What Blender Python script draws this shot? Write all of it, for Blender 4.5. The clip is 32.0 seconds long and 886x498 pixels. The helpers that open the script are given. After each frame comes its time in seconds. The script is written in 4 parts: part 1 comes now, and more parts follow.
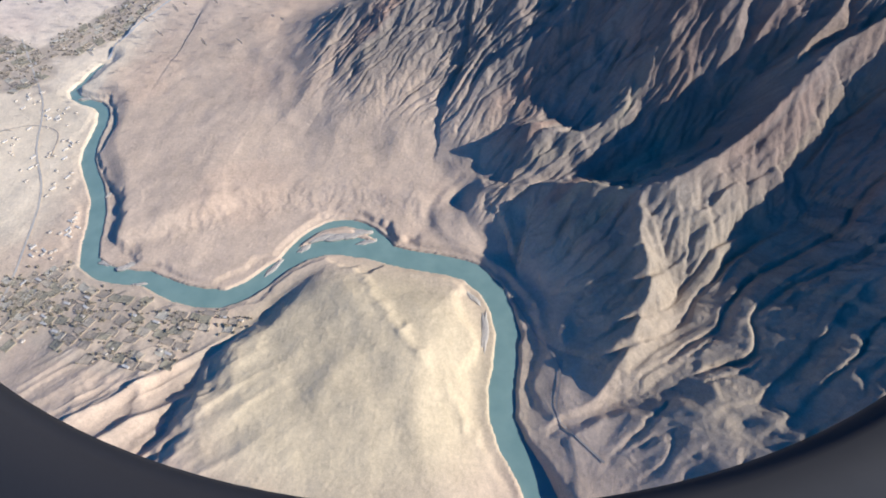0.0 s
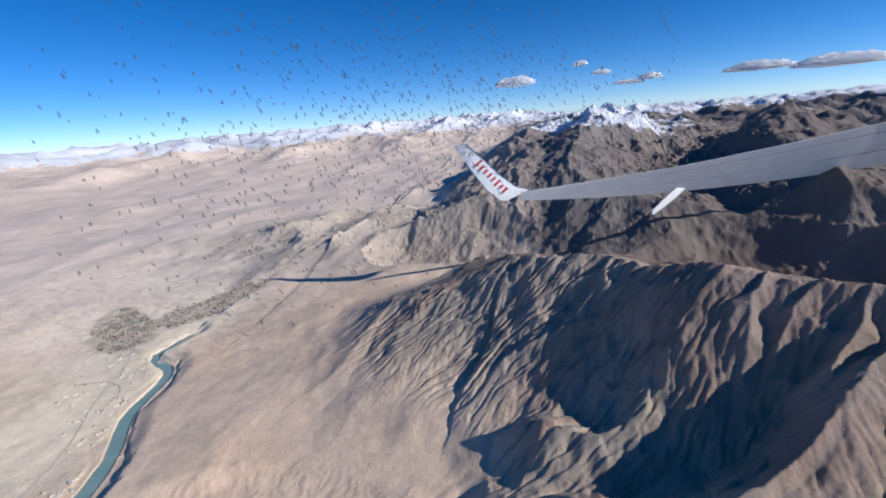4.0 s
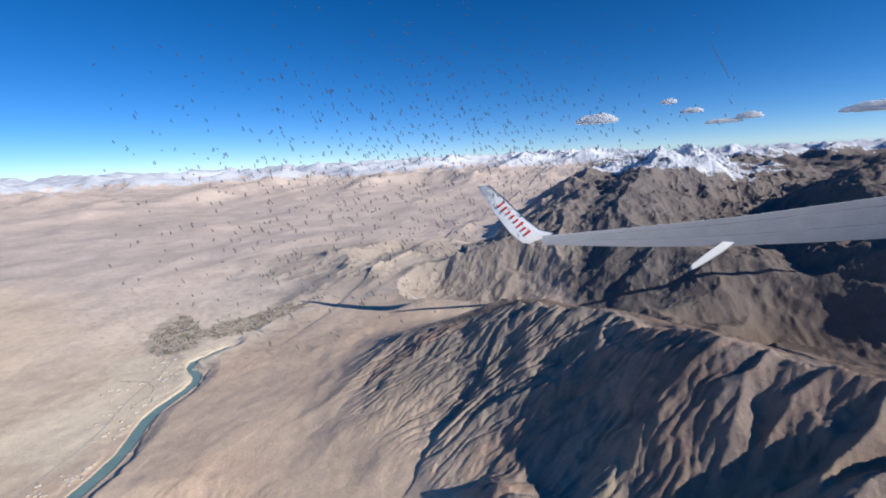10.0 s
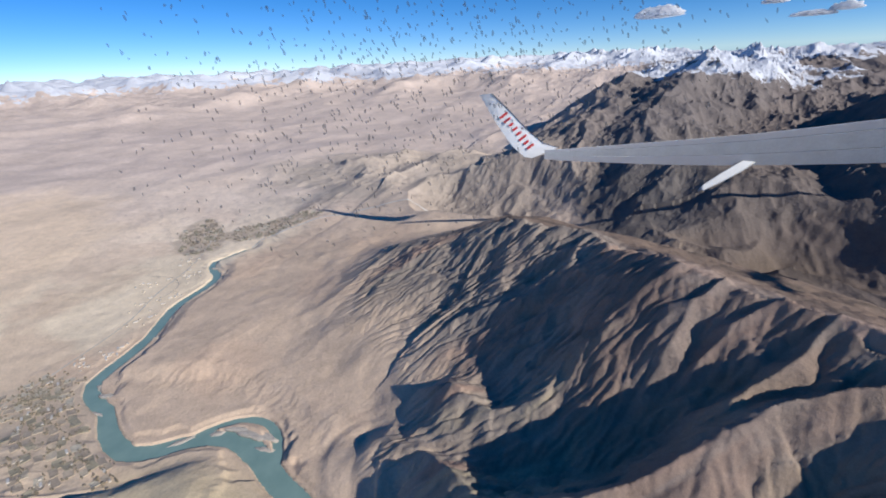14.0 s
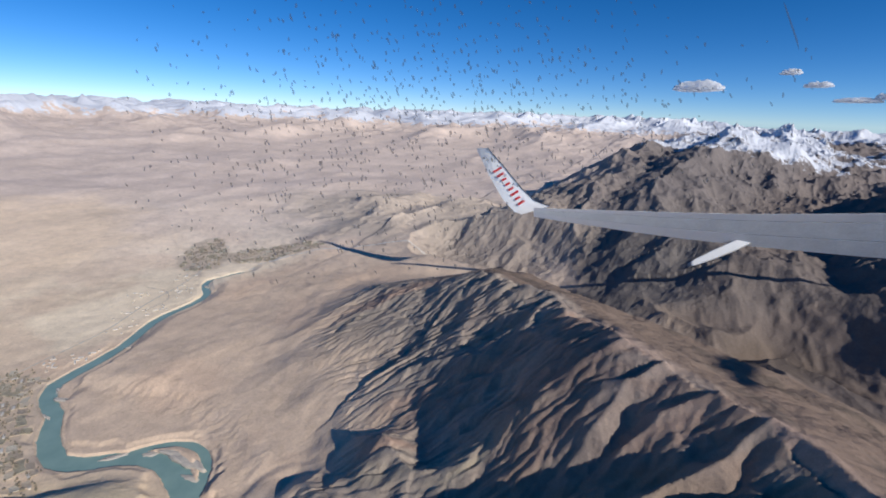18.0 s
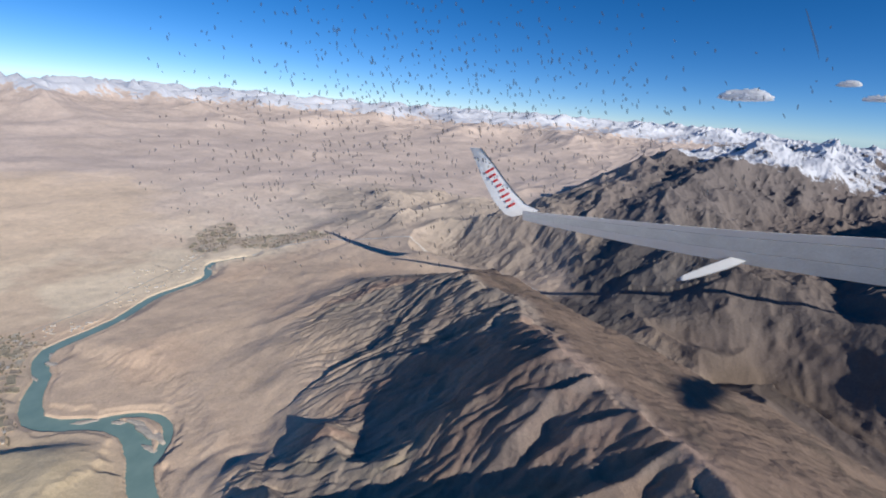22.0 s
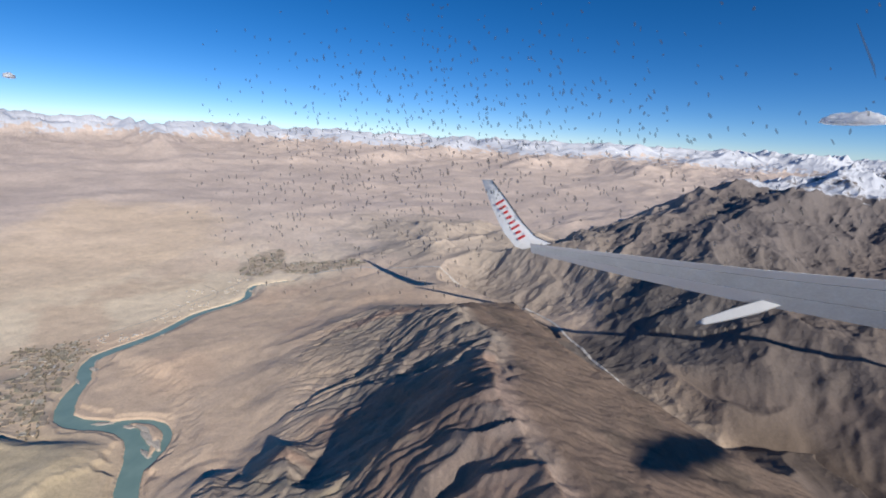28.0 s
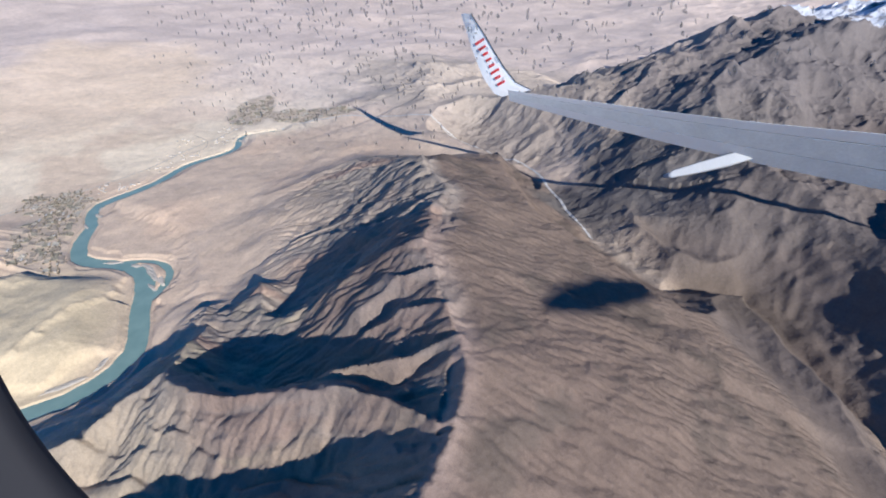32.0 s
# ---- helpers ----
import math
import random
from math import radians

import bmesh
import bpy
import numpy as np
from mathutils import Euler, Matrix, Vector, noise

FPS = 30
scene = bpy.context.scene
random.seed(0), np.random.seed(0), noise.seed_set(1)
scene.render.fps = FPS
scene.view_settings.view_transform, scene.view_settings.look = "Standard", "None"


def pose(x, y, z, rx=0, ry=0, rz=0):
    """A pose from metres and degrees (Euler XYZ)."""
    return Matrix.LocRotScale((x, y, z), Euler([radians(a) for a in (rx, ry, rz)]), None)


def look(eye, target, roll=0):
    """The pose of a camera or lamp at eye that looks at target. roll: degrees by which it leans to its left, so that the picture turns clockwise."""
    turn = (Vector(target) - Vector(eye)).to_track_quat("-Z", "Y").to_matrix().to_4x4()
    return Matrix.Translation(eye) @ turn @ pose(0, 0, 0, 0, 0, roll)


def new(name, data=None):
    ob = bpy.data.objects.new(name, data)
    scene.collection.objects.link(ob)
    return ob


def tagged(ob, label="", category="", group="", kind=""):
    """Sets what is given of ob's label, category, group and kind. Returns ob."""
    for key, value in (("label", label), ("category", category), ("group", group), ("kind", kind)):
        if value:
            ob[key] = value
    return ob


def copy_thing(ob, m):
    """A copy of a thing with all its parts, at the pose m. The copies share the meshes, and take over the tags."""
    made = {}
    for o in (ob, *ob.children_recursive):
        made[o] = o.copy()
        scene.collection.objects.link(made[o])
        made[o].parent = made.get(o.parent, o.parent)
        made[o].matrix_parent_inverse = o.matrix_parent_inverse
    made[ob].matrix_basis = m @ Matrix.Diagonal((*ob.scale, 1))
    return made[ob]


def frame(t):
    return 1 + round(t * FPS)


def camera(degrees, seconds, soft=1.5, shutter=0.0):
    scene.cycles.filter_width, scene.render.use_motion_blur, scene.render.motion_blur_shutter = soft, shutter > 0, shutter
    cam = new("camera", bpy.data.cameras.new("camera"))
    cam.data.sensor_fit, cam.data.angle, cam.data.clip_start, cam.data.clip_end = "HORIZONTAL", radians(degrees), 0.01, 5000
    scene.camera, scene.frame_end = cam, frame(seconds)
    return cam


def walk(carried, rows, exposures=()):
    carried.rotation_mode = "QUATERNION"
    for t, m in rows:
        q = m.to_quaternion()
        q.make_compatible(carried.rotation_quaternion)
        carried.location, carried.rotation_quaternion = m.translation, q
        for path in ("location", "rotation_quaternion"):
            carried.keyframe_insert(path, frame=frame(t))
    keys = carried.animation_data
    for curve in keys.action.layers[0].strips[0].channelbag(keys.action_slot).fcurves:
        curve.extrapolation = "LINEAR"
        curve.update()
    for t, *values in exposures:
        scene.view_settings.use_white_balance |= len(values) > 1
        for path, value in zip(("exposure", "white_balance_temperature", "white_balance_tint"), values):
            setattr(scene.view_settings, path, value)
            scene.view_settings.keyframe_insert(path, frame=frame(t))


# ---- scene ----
cam = camera(92.8, 32.0, soft=1.85)
METRES, EYE, TILT, LEAN, TURN = 320.0, 199.0, -54.0, 2.0, 0.0
ROWS = [
    (0.0, 0.0, 0.0, 0.0, 0.0, 0.0, -0.0),
    (0.5, 0.0143, 0.0018, 0.0016, 0.55, 3.74, 3.14),
    (1.0, 0.0305, 0.0032, 0.0061, 2.39, 7.59, 3.95),
    (1.5, 0.0469, 0.0047, 0.0104, 2.92, 11.95, 3.83),
    (2.0, 0.0614, 0.0067, 0.0133, 3.86, 17.54, 2.84),
    (2.5, 0.0763, 0.0086, 0.0147, 5.39, 20.95, 1.0),
    (3.0, 0.0902, 0.0104, 0.0194, 8.08, 27.57, -1.55),
    (3.5, 0.1053, 0.0136, 0.0249, 7.88, 33.71, -4.59),
    (5.5, 0.1648, 0.0197, 0.0385, 9.62, 37.64, -9.86),
    (6.0, 0.1781, 0.0202, 0.0429, 9.8, 39.67, -10.74),
    (6.5, 0.1923, 0.0222, 0.0476, 10.03, 40.28, -11.77),
    (7.0, 0.2067, 0.0239, 0.0517, 10.6, 40.43, -12.47),
    (7.5, 0.2205, 0.0249, 0.0565, 11.23, 40.52, -13.23),
    (8.0, 0.2349, 0.0253, 0.0608, 11.37, 40.34, -14.41),
    (8.5, 0.249, 0.0282, 0.0656, 11.82, 40.03, -15.26),
    (9.0, 0.2633, 0.0306, 0.0702, 12.52, 39.64, -15.72),
    (9.5, 0.2773, 0.0331, 0.0754, 13.02, 39.24, -16.04),
    (10.0, 0.2912, 0.0352, 0.08, 13.65, 38.93, -16.32),
    (10.5, 0.3058, 0.038, 0.0854, 14.23, 38.6, -16.77),
    (11.0, 0.3207, 0.0415, 0.0903, 14.55, 38.34, -17.53),
    (11.5, 0.3339, 0.0438, 0.0961, 15.06, 38.03, -18.06),
    (12.0, 0.347, 0.0459, 0.1026, 15.74, 38.01, -18.54),
    (12.5, 0.3616, 0.0487, 0.1091, 16.92, 37.53, -18.45),
    (13.0, 0.3766, 0.0518, 0.1156, 16.38, 35.92, -20.18),
    (13.5, 0.3917, 0.0551, 0.12, 16.96, 30.31, -20.67),
    (15.5, 0.4487, 0.066, 0.1455, 16.8, 21.22, -22.41),
    (16.0, 0.4611, 0.0713, 0.1541, 16.31, 26.9, -24.57),
    (16.5, 0.4741, 0.0765, 0.1614, 15.96, 29.02, -25.95),
    (17.0, 0.4871, 0.081, 0.1694, 15.91, 31.37, -27.15),
    (17.5, 0.4995, 0.0849, 0.177, 16.4, 31.49, -27.66),
    (18.0, 0.5132, 0.0897, 0.1851, 17.13, 31.62, -28.12),
    (18.5, 0.5267, 0.0939, 0.192, 17.31, 31.35, -28.88),
    (19.0, 0.5399, 0.0972, 0.1993, 17.38, 30.73, -29.63),
    (19.5, 0.5518, 0.1029, 0.2097, 17.89, 34.39, -30.72),
    (20.0, 0.5652, 0.1069, 0.2168, 17.73, 33.55, -31.83),
    (20.5, 0.5783, 0.1108, 0.2242, 17.87, 31.81, -32.4),
    (21.0, 0.5908, 0.1151, 0.233, 18.3, 31.4, -32.83),
    (21.5, 0.6033, 0.1199, 0.241, 18.81, 30.85, -32.94),
    (22.0, 0.6156, 0.124, 0.2497, 18.85, 30.5, -33.39),
    (22.5, 0.6282, 0.1286, 0.2585, 18.41, 30.35, -35.2),
    (23.0, 0.6399, 0.1334, 0.2679, 19.19, 29.63, -34.99),
    (23.5, 0.651, 0.1391, 0.2779, 19.06, 32.83, -35.65),
    (24.0, 0.6636, 0.1438, 0.286, 19.05, 31.97, -35.74),
    (24.5, 0.6757, 0.1478, 0.2943, 19.71, 29.82, -34.93),
    (25.0, 0.6867, 0.1521, 0.3036, 20.04, 29.17, -35.08),
    (25.5, 0.6968, 0.1588, 0.3149, 22.11, 31.74, -39.41),
    (27.5, 0.7417, 0.1779, 0.3513, 27.81, 29.56, -40.01),
    (28.0, 0.7528, 0.1825, 0.3608, 28.43, 28.94, -39.63),
    (28.5, 0.766, 0.1844, 0.3694, 27.94, 23.64, -39.5),
    (29.0, 0.7781, 0.1869, 0.3779, 27.38, 15.08, -39.76),
    (29.5, 0.7876, 0.1924, 0.3897, 27.25, 19.75, -42.27),
    (30.0, 0.7956, 0.1989, 0.4015, 27.28, 25.58, -42.91),
    (30.5, 0.8062, 0.2038, 0.4115, 27.98, 24.84, -43.11),
    (31.0, 0.8212, 0.2023, 0.4196, 29.99, 9.18, -41.21),
    (31.5, 0.8306, 0.2071, 0.4315, 30.96, 7.18, -40.5),
    (32.0, 0.8407, 0.2116, 0.4427, 31.55, 6.5, -40.54),
]
walk(cam, [(t, pose(0, 0, EYE, TILT, LEAN, TURN) @ pose(METRES * x, METRES * y, METRES * z, 90 + pitch, roll, yaw)) for t, x, y, z, yaw, pitch, roll in ROWS],
     exposures=[(0, 0.56, 6050, 10), (1, 0.58, 6050, 10), (2, 0.56, 6050, 10), (3.5, 0.27, 6050, 10), (6, 0.25, 6150, 10), (12, 0.2, 6200, 10), (15.5, 0.2, 6200, 10), (18, 0.11, 6250, 10), (28.2, 0.07, 6450, 10), (29, 0.2, 6300, 10), (30, 0.09, 6400, 10), (30.6, 0.1, 6350, 10), (31.2, 0.2, 6200, 10), (32, 0.48, 5900, 10)])

# ---- world, sun and exposure ----
SUN = Vector((0.988 * math.cos(radians(28.5)), -0.155 * math.cos(radians(28.5)), math.sin(radians(28.5)))).normalized()
world = bpy.data.worlds.new("sky")
scene.world = world
world.use_nodes = True
wn = world.node_tree.nodes
sky = wn.new("ShaderNodeTexSky")
sky.sky_type, sky.sun_disc = "NISHITA", False
sky.sun_elevation, sky.sun_rotation = radians(28.5), math.atan2(SUN.x, SUN.y)
sky.altitude, sky.air_density, sky.dust_density, sky.ozone_density = 5500, 1.0, 0.7, 1.8
deep = wn.new("ShaderNodeHueSaturation")
deep.inputs["Saturation"].default_value = 1.28
wn["Background"].inputs[1].default_value = 0.090
tone = wn.new("ShaderNodeMix")
tone.data_type, tone.blend_type = "RGBA", "MULTIPLY"
tone.inputs["Factor"].default_value = 1.0
for socket in tone.inputs:
    if socket.type == "RGBA" and socket.name == "B":
        socket.default_value = (0.91, 0.975, 1.11, 1)
    if socket.type == "RGBA" and socket.name == "A":
        world.node_tree.links.new(sky.outputs[0], socket)
world.node_tree.links.new([o for o in tone.outputs if o.type == "RGBA"][0], deep.inputs["Color"])
world.node_tree.links.new(deep.outputs[0], wn["Background"].inputs[0])
sun = new("sun", bpy.data.lights.new("sun", "SUN"))
sun.data.energy, sun.data.angle, sun.data.color = 3.8, radians(0.5), (1.0, 0.94, 0.86)
sun.matrix_world = look(SUN * 100, (0, 0, 0))


# ---- materials ----
def material(name, rough=0.9, metal=0.0):
    m = bpy.data.materials.new(name)
    m.use_nodes = True
    b = m.node_tree.nodes["Principled BSDF"]
    b.inputs["Roughness"].default_value, b.inputs["Metallic"].default_value = rough, metal
    return m, m.node_tree.nodes, m.node_tree.links, b


def plain(name, color, rough=0.6, metal=0.0, vary=0.12, scale=1.0, bump=0.0):
    """A painted or mineral surface with blotches at two scales."""
    m, n, l, b = material(name, rough, metal)
    geo = n.new("ShaderNodeNewGeometry")
    big, fine = n.new("ShaderNodeTexNoise"), n.new("ShaderNodeTexNoise")
    big.inputs["Scale"].default_value, fine.inputs["Scale"].default_value = scale, scale * 9
    big.inputs["Detail"].default_value = fine.inputs["Detail"].default_value = 4
    add = n.new("ShaderNodeMath")
    add.operation = "ADD"
    ramp = n.new("ShaderNodeMapRange")
    ramp.inputs["From Min"].default_value, ramp.inputs["From Max"].default_value = 0.6, 1.4
    ramp.inputs["To Min"].default_value, ramp.inputs["To Max"].default_value = 1 - vary, 1 + vary
    mix = n.new("ShaderNodeVectorMath")
    mix.operation = "SCALE"
    mix.inputs[0].default_value = color[:3]
    for t in (big, fine):
        l.new(geo.outputs["Position"], t.inputs["Vector"])
    l.new(big.outputs["Fac"], add.inputs[0])
    l.new(fine.outputs["Fac"], add.inputs[1])
    l.new(add.outputs[0], ramp.inputs["Value"])
    l.new(ramp.outputs[0], mix.inputs["Scale"])
    l.new(mix.outputs[0], b.inputs["Base Color"])
    if bump:
        bp = n.new("ShaderNodeBump")
        bp.inputs["Strength"].default_value, bp.inputs["Distance"].default_value = bump, 1.0 / scale
        l.new(fine.outputs["Fac"], bp.inputs["Height"])
        l.new(bp.outputs[0], b.inputs["Normal"])
    return m


def land_material(name, bump, coarse=1.0, snow=False):
    """Bare ground: the tint of each kind of ground, broken up by stains, gravel and relief."""
    m, n, l, b = material(name, 0.95)
    b.inputs["Specular IOR Level"].default_value = 0.15
    geo, tint = n.new("ShaderNodeNewGeometry"), n.new("ShaderNodeVertexColor")
    tint.layer_name = "tint"
    sizes, outs = (0.02, 0.11, 0.55, 2.2), []
    for sc in sizes:
        t = n.new("ShaderNodeTexNoise")
        t.inputs["Scale"].default_value, t.inputs["Detail"].default_value, t.inputs["Roughness"].default_value = sc, 6, 0.62
        l.new(geo.outputs["Position"], t.inputs["Vector"])
        outs.append(t.outputs["Fac"])
    total = outs[0]
    for o in outs[1:]:
        a = n.new("ShaderNodeMath")
        a.operation = "ADD"
        l.new(total, a.inputs[0])
        l.new(o, a.inputs[1])
        total = a.outputs[0]
    ramp = n.new("ShaderNodeMapRange")
    ramp.inputs["From Min"].default_value, ramp.inputs["From Max"].default_value = 1.5, 2.5
    ramp.inputs["To Min"].default_value, ramp.inputs["To Max"].default_value = 0.76, 1.24
    l.new(total, ramp.inputs["Value"])
    mix = n.new("ShaderNodeVectorMath")
    mix.operation = "SCALE"
    l.new(tint.outputs["Color"], mix.inputs[0])
    l.new(ramp.outputs[0], mix.inputs["Scale"])
    base = mix.outputs[0]
    if snow:
        # snow lies in patches that thin out downhill
        patch, add2, cut, over = n.new("ShaderNodeTexNoise"), n.new("ShaderNodeMath"), n.new("ShaderNodeMapRange"), n.new("ShaderNodeMix")
        patch.inputs["Scale"].default_value, patch.inputs["Detail"].default_value, patch.inputs["Roughness"].default_value = 0.03, 9, 0.7
        l.new(geo.outputs["Position"], patch.inputs["Vector"])
        add2.operation = "MULTIPLY_ADD"
        l.new(patch.outputs["Fac"], add2.inputs[0])
        add2.inputs[1].default_value = 2.5
        l.new(tint.outputs["Alpha"], add2.inputs[2])
        cut.inputs["From Min"].default_value, cut.inputs["From Max"].default_value = 1.70, 1.90
        l.new(add2.outputs[0], cut.inputs["Value"])
        over.data_type = "RGBA"
        l.new(cut.outputs[0], over.inputs["Factor"])
        for socket in over.inputs:
            if socket.type == "RGBA" and socket.name == "A":
                l.new(base, socket)
            if socket.type == "RGBA" and socket.name == "B":
                socket.default_value = (0.74, 0.755, 0.79, 1)
        base = [o for o in over.outputs if o.type == "RGBA"][0]
    l.new(base, b.inputs["Base Color"])
    sharp = []
    for sc in (0.05 / coarse, 0.30 / coarse):
        t = n.new("ShaderNodeTexNoise")
        t.noise_type = "RIDGED_MULTIFRACTAL"
        t.inputs["Scale"].default_value, t.inputs["Detail"].default_value, t.inputs["Roughness"].default_value = sc, 7, 0.6
        l.new(geo.outputs["Position"], t.inputs["Vector"])
        sharp.append(t.outputs["Fac"])
    last = None
    for k, (sc, dist) in enumerate(((sharp[0], 3.0 * coarse), (sharp[1], 1.1 * coarse), (outs[2], 0.8), (outs[3], 0.3))):
        bp = n.new("ShaderNodeBump")
        bp.inputs["Strength"].default_value, bp.inputs["Distance"].default_value = bump, dist
        l.new(sc, bp.inputs["Height"])
        if last:
            l.new(last.outputs[0], bp.inputs["Normal"])
        last = bp
    l.new(last.outputs[0], b.inputs["Normal"])
    return m


LAND = land_material("bare_land", 0.22)
ROCK = land_material("bare_rock", 0.38)
SNOWY = land_material("mountain_land", 0.7, 3.5, True)


def water_material():
    m, n, l, b = material("river_water", 0.18)
    geo, t = n.new("ShaderNodeNewGeometry"), n.new("ShaderNodeTexNoise")
    t.inputs["Scale"].default_value, t.inputs["Detail"].default_value = 0.09, 5
    l.new(geo.outputs["Position"], t.inputs["Vector"])
    r = n.new("ShaderNodeValToRGB")
    r.color_ramp.elements[0].position, r.color_ramp.elements[1].position = 0.3, 0.7
    r.color_ramp.elements[0].color, r.color_ramp.elements[1].color = (0.20, 0.315, 0.285, 1), (0.255, 0.375, 0.335, 1)
    l.new(t.outputs["Fac"], r.inputs[0])
    l.new(r.outputs[0], b.inputs["Base Color"])
    rip = n.new("ShaderNodeTexNoise")
    rip.inputs["Scale"].default_value, rip.inputs["Detail"].default_value = 1.3, 4
    l.new(geo.outputs["Position"], rip.inputs["Vector"])
    bp = n.new("ShaderNodeBump")
    bp.inputs["Strength"].default_value, bp.inputs["Distance"].default_value = 0.25, 0.15
    l.new(rip.outputs["Fac"], bp.inputs["Height"])
    l.new(bp.outputs[0], b.inputs["Normal"])
    return m


WATER = water_material()


# ---- noise and lines on the plan ----
rng = np.random.default_rng(7)
LATTICE = rng.random((256, 256))


def value_noise(x, y):
    xi, yi = np.floor(x).astype(int), np.floor(y).astype(int)
    u, v = x - xi, y - yi
    u, v = u * u * u * (u * (u * 6 - 15) + 10), v * v * v * (v * (v * 6 - 15) + 10)
    a, b = LATTICE[xi & 255, yi & 255], LATTICE[(xi + 1) & 255, yi & 255]
    c, d = LATTICE[xi & 255, (yi + 1) & 255], LATTICE[(xi + 1) & 255, (yi + 1) & 255]
    return (a + (b - a) * u) * (1 - v) + (c + (d - c) * u) * v


def fbm(x, y, size, octaves=5, gain=0.5, seed=0.0):
    """Rolling noise about 0, of that size in metres."""
    total, amp, norm = 0.0, 1.0, 0.0
    px, py = x / size + 17.3 * seed + 40, y / size - 9.1 * seed + 40
    for _ in range(octaves):
        total, norm, amp = total + amp * (value_noise(px, py) - 0.5), norm + amp, amp * gain
        px, py = 1.6 * px - 1.2 * py + 5.2, 1.2 * px + 1.6 * py + 1.7
    return 2 * total / norm


def ridged(x, y, size, octaves=6, gain=0.5, seed=0.0):
    """Noise of sharp crests, 0 to 1."""
    total, amp, norm, weight = 0.0, 1.0, 0.0, 1.0
    px, py = x / size + 11.7 * seed + 40, y / size + 5.3 * seed + 40
    for _ in range(octaves):
        r = (1 - np.abs(2 * value_noise(px, py) - 1)) ** 2
        total, norm = total + amp * r * weight, norm + amp
        weight, amp = np.clip(r * 1.6, 0, 1), amp * gain
        px, py = 1.6 * px - 1.2 * py + 5.2, 1.2 * px + 1.6 * py + 1.7
    return total / norm


def smooth(a, b, v):
    u = np.clip((v - a) / (b - a), 0, 1)
    return u * u * (3 - 2 * u)


def to_line(x, y, line):
    """Distance to a polyline, the third value interpolated along it, and the side (left is positive)."""
    best = np.full(x.shape, 1e9)
    z, side = np.zeros(x.shape), np.zeros(x.shape)
    for p, q in zip(line, line[1:]):
        dx, dy = q[0] - p[0], q[1] - p[1]
        u = np.clip(((x - p[0]) * dx + (y - p[1]) * dy) / (dx * dx + dy * dy), 0, 1)
        ex, ey = x - p[0] - u * dx, y - p[1] - u * dy
        d = np.hypot(ex, ey)
        m = d < best
        best = np.where(m, d, best)
        z = np.where(m, p[2] + u * (q[2] - p[2]), z)
        side = np.where(m, np.sign(dx * ey - dy * ex), side)
    return best, z, side


def along(x, y, line):
    """Distance to a polyline, how far along it the nearest point lies, and the side."""
    best, s, side, run = np.full(x.shape, 1e9), np.zeros(x.shape), np.zeros(x.shape), 0.0
    for p, q in zip(line, line[1:]):
        dx, dy = q[0] - p[0], q[1] - p[1]
        n = math.hypot(dx, dy)
        u = np.clip(((x - p[0]) * dx + (y - p[1]) * dy) / (n * n), 0, 1)
        ex, ey = x - p[0] - u * dx, y - p[1] - u * dy
        d = np.hypot(ex, ey)
        m = d < best
        best, s = np.where(m, d, best), np.where(m, run + u * n, s)
        side = np.where(m, np.sign(dx * ey - dy * ex), side)
        run += n
    return best, s, side


def curve_line(points, step):
    """A smooth line through plan points, as rows of as many values."""
    pts = np.array(points, float)
    p = np.vstack((2 * pts[0] - pts[1], pts, 2 * pts[-1] - pts[-2]))
    out = []
    for a, b, c, d in zip(p, p[1:], p[2:], p[3:]):
        k = max(1, int(np.hypot(*(c - b)[:2]) / step))
        for u in np.arange(k) / k:
            out.append(0.5 * (2 * b + (c - a) * u + (2 * a - 5 * b + 4 * c - d) * u * u + (3 * b - a - 3 * c + d) * u ** 3))
    return np.array(out + [pts[-1]])


# ---- the plan: river, ridges, valleys (x, y, height or half width) ----
RIVER = curve_line([(20, -60, 6.5), (36, 0, 6.5), (31, 24, 6.5), (24, 37, 6.3), (19, 53, 6.3), (22, 68, 6.5), (26, 90, 6.3), (23, 108, 6.5), (13, 125, 6.8),
                    (-4, 133, 6.5), (-28, 138, 6.5), (-52, 146, 6.8), (-76, 148, 6.5), (-95, 139, 6.0), (-112, 122, 6.2), (-127, 114, 6.0), (-150, 117, 6.0), (-177, 128, 5.4),
                    (-200, 131, 5.4), (-216, 140, 5.6), (-223, 158, 5.4), (-236, 192, 5.2), (-263, 232, 5.0), (-273, 275, 4.6), (-283, 293, 4.4),
                    (-300, 301, 4.2), (-318, 313, 3.6), (-316, 330, 2.8), (-315, 348, 2.2), (-311, 366, 1.4)], 4.0)
SIDE_CHANNEL = curve_line([(-34, 141, 3.0), (-46, 155, 3.2), (-62, 165, 3.2), (-80, 163, 3.0), (-94, 150, 2.6), (-102, 136, 2.4)], 3.0)
CREEK = [(-130, 540, 1), (-70, 536, 5), (-20, 540, 10), (40, 512, 13), (90, 478, 16), (135, 448, 19), (172, 437, 21), (205, 432, 22)]
GORGE = [(205, 432, 21), (224, 462, 17), (242, 480, 13), (285, 464, 11), (311, 440, 8), (345, 415, 5), (400, 350, 2), (470, 260, 0)]
CANYON = [(40, 42, 4), (62, 49, 9), (78, 51, 14), (104, 67, 22), (122, 66, 27), (150, 84, 38), (176, 110, 52)]
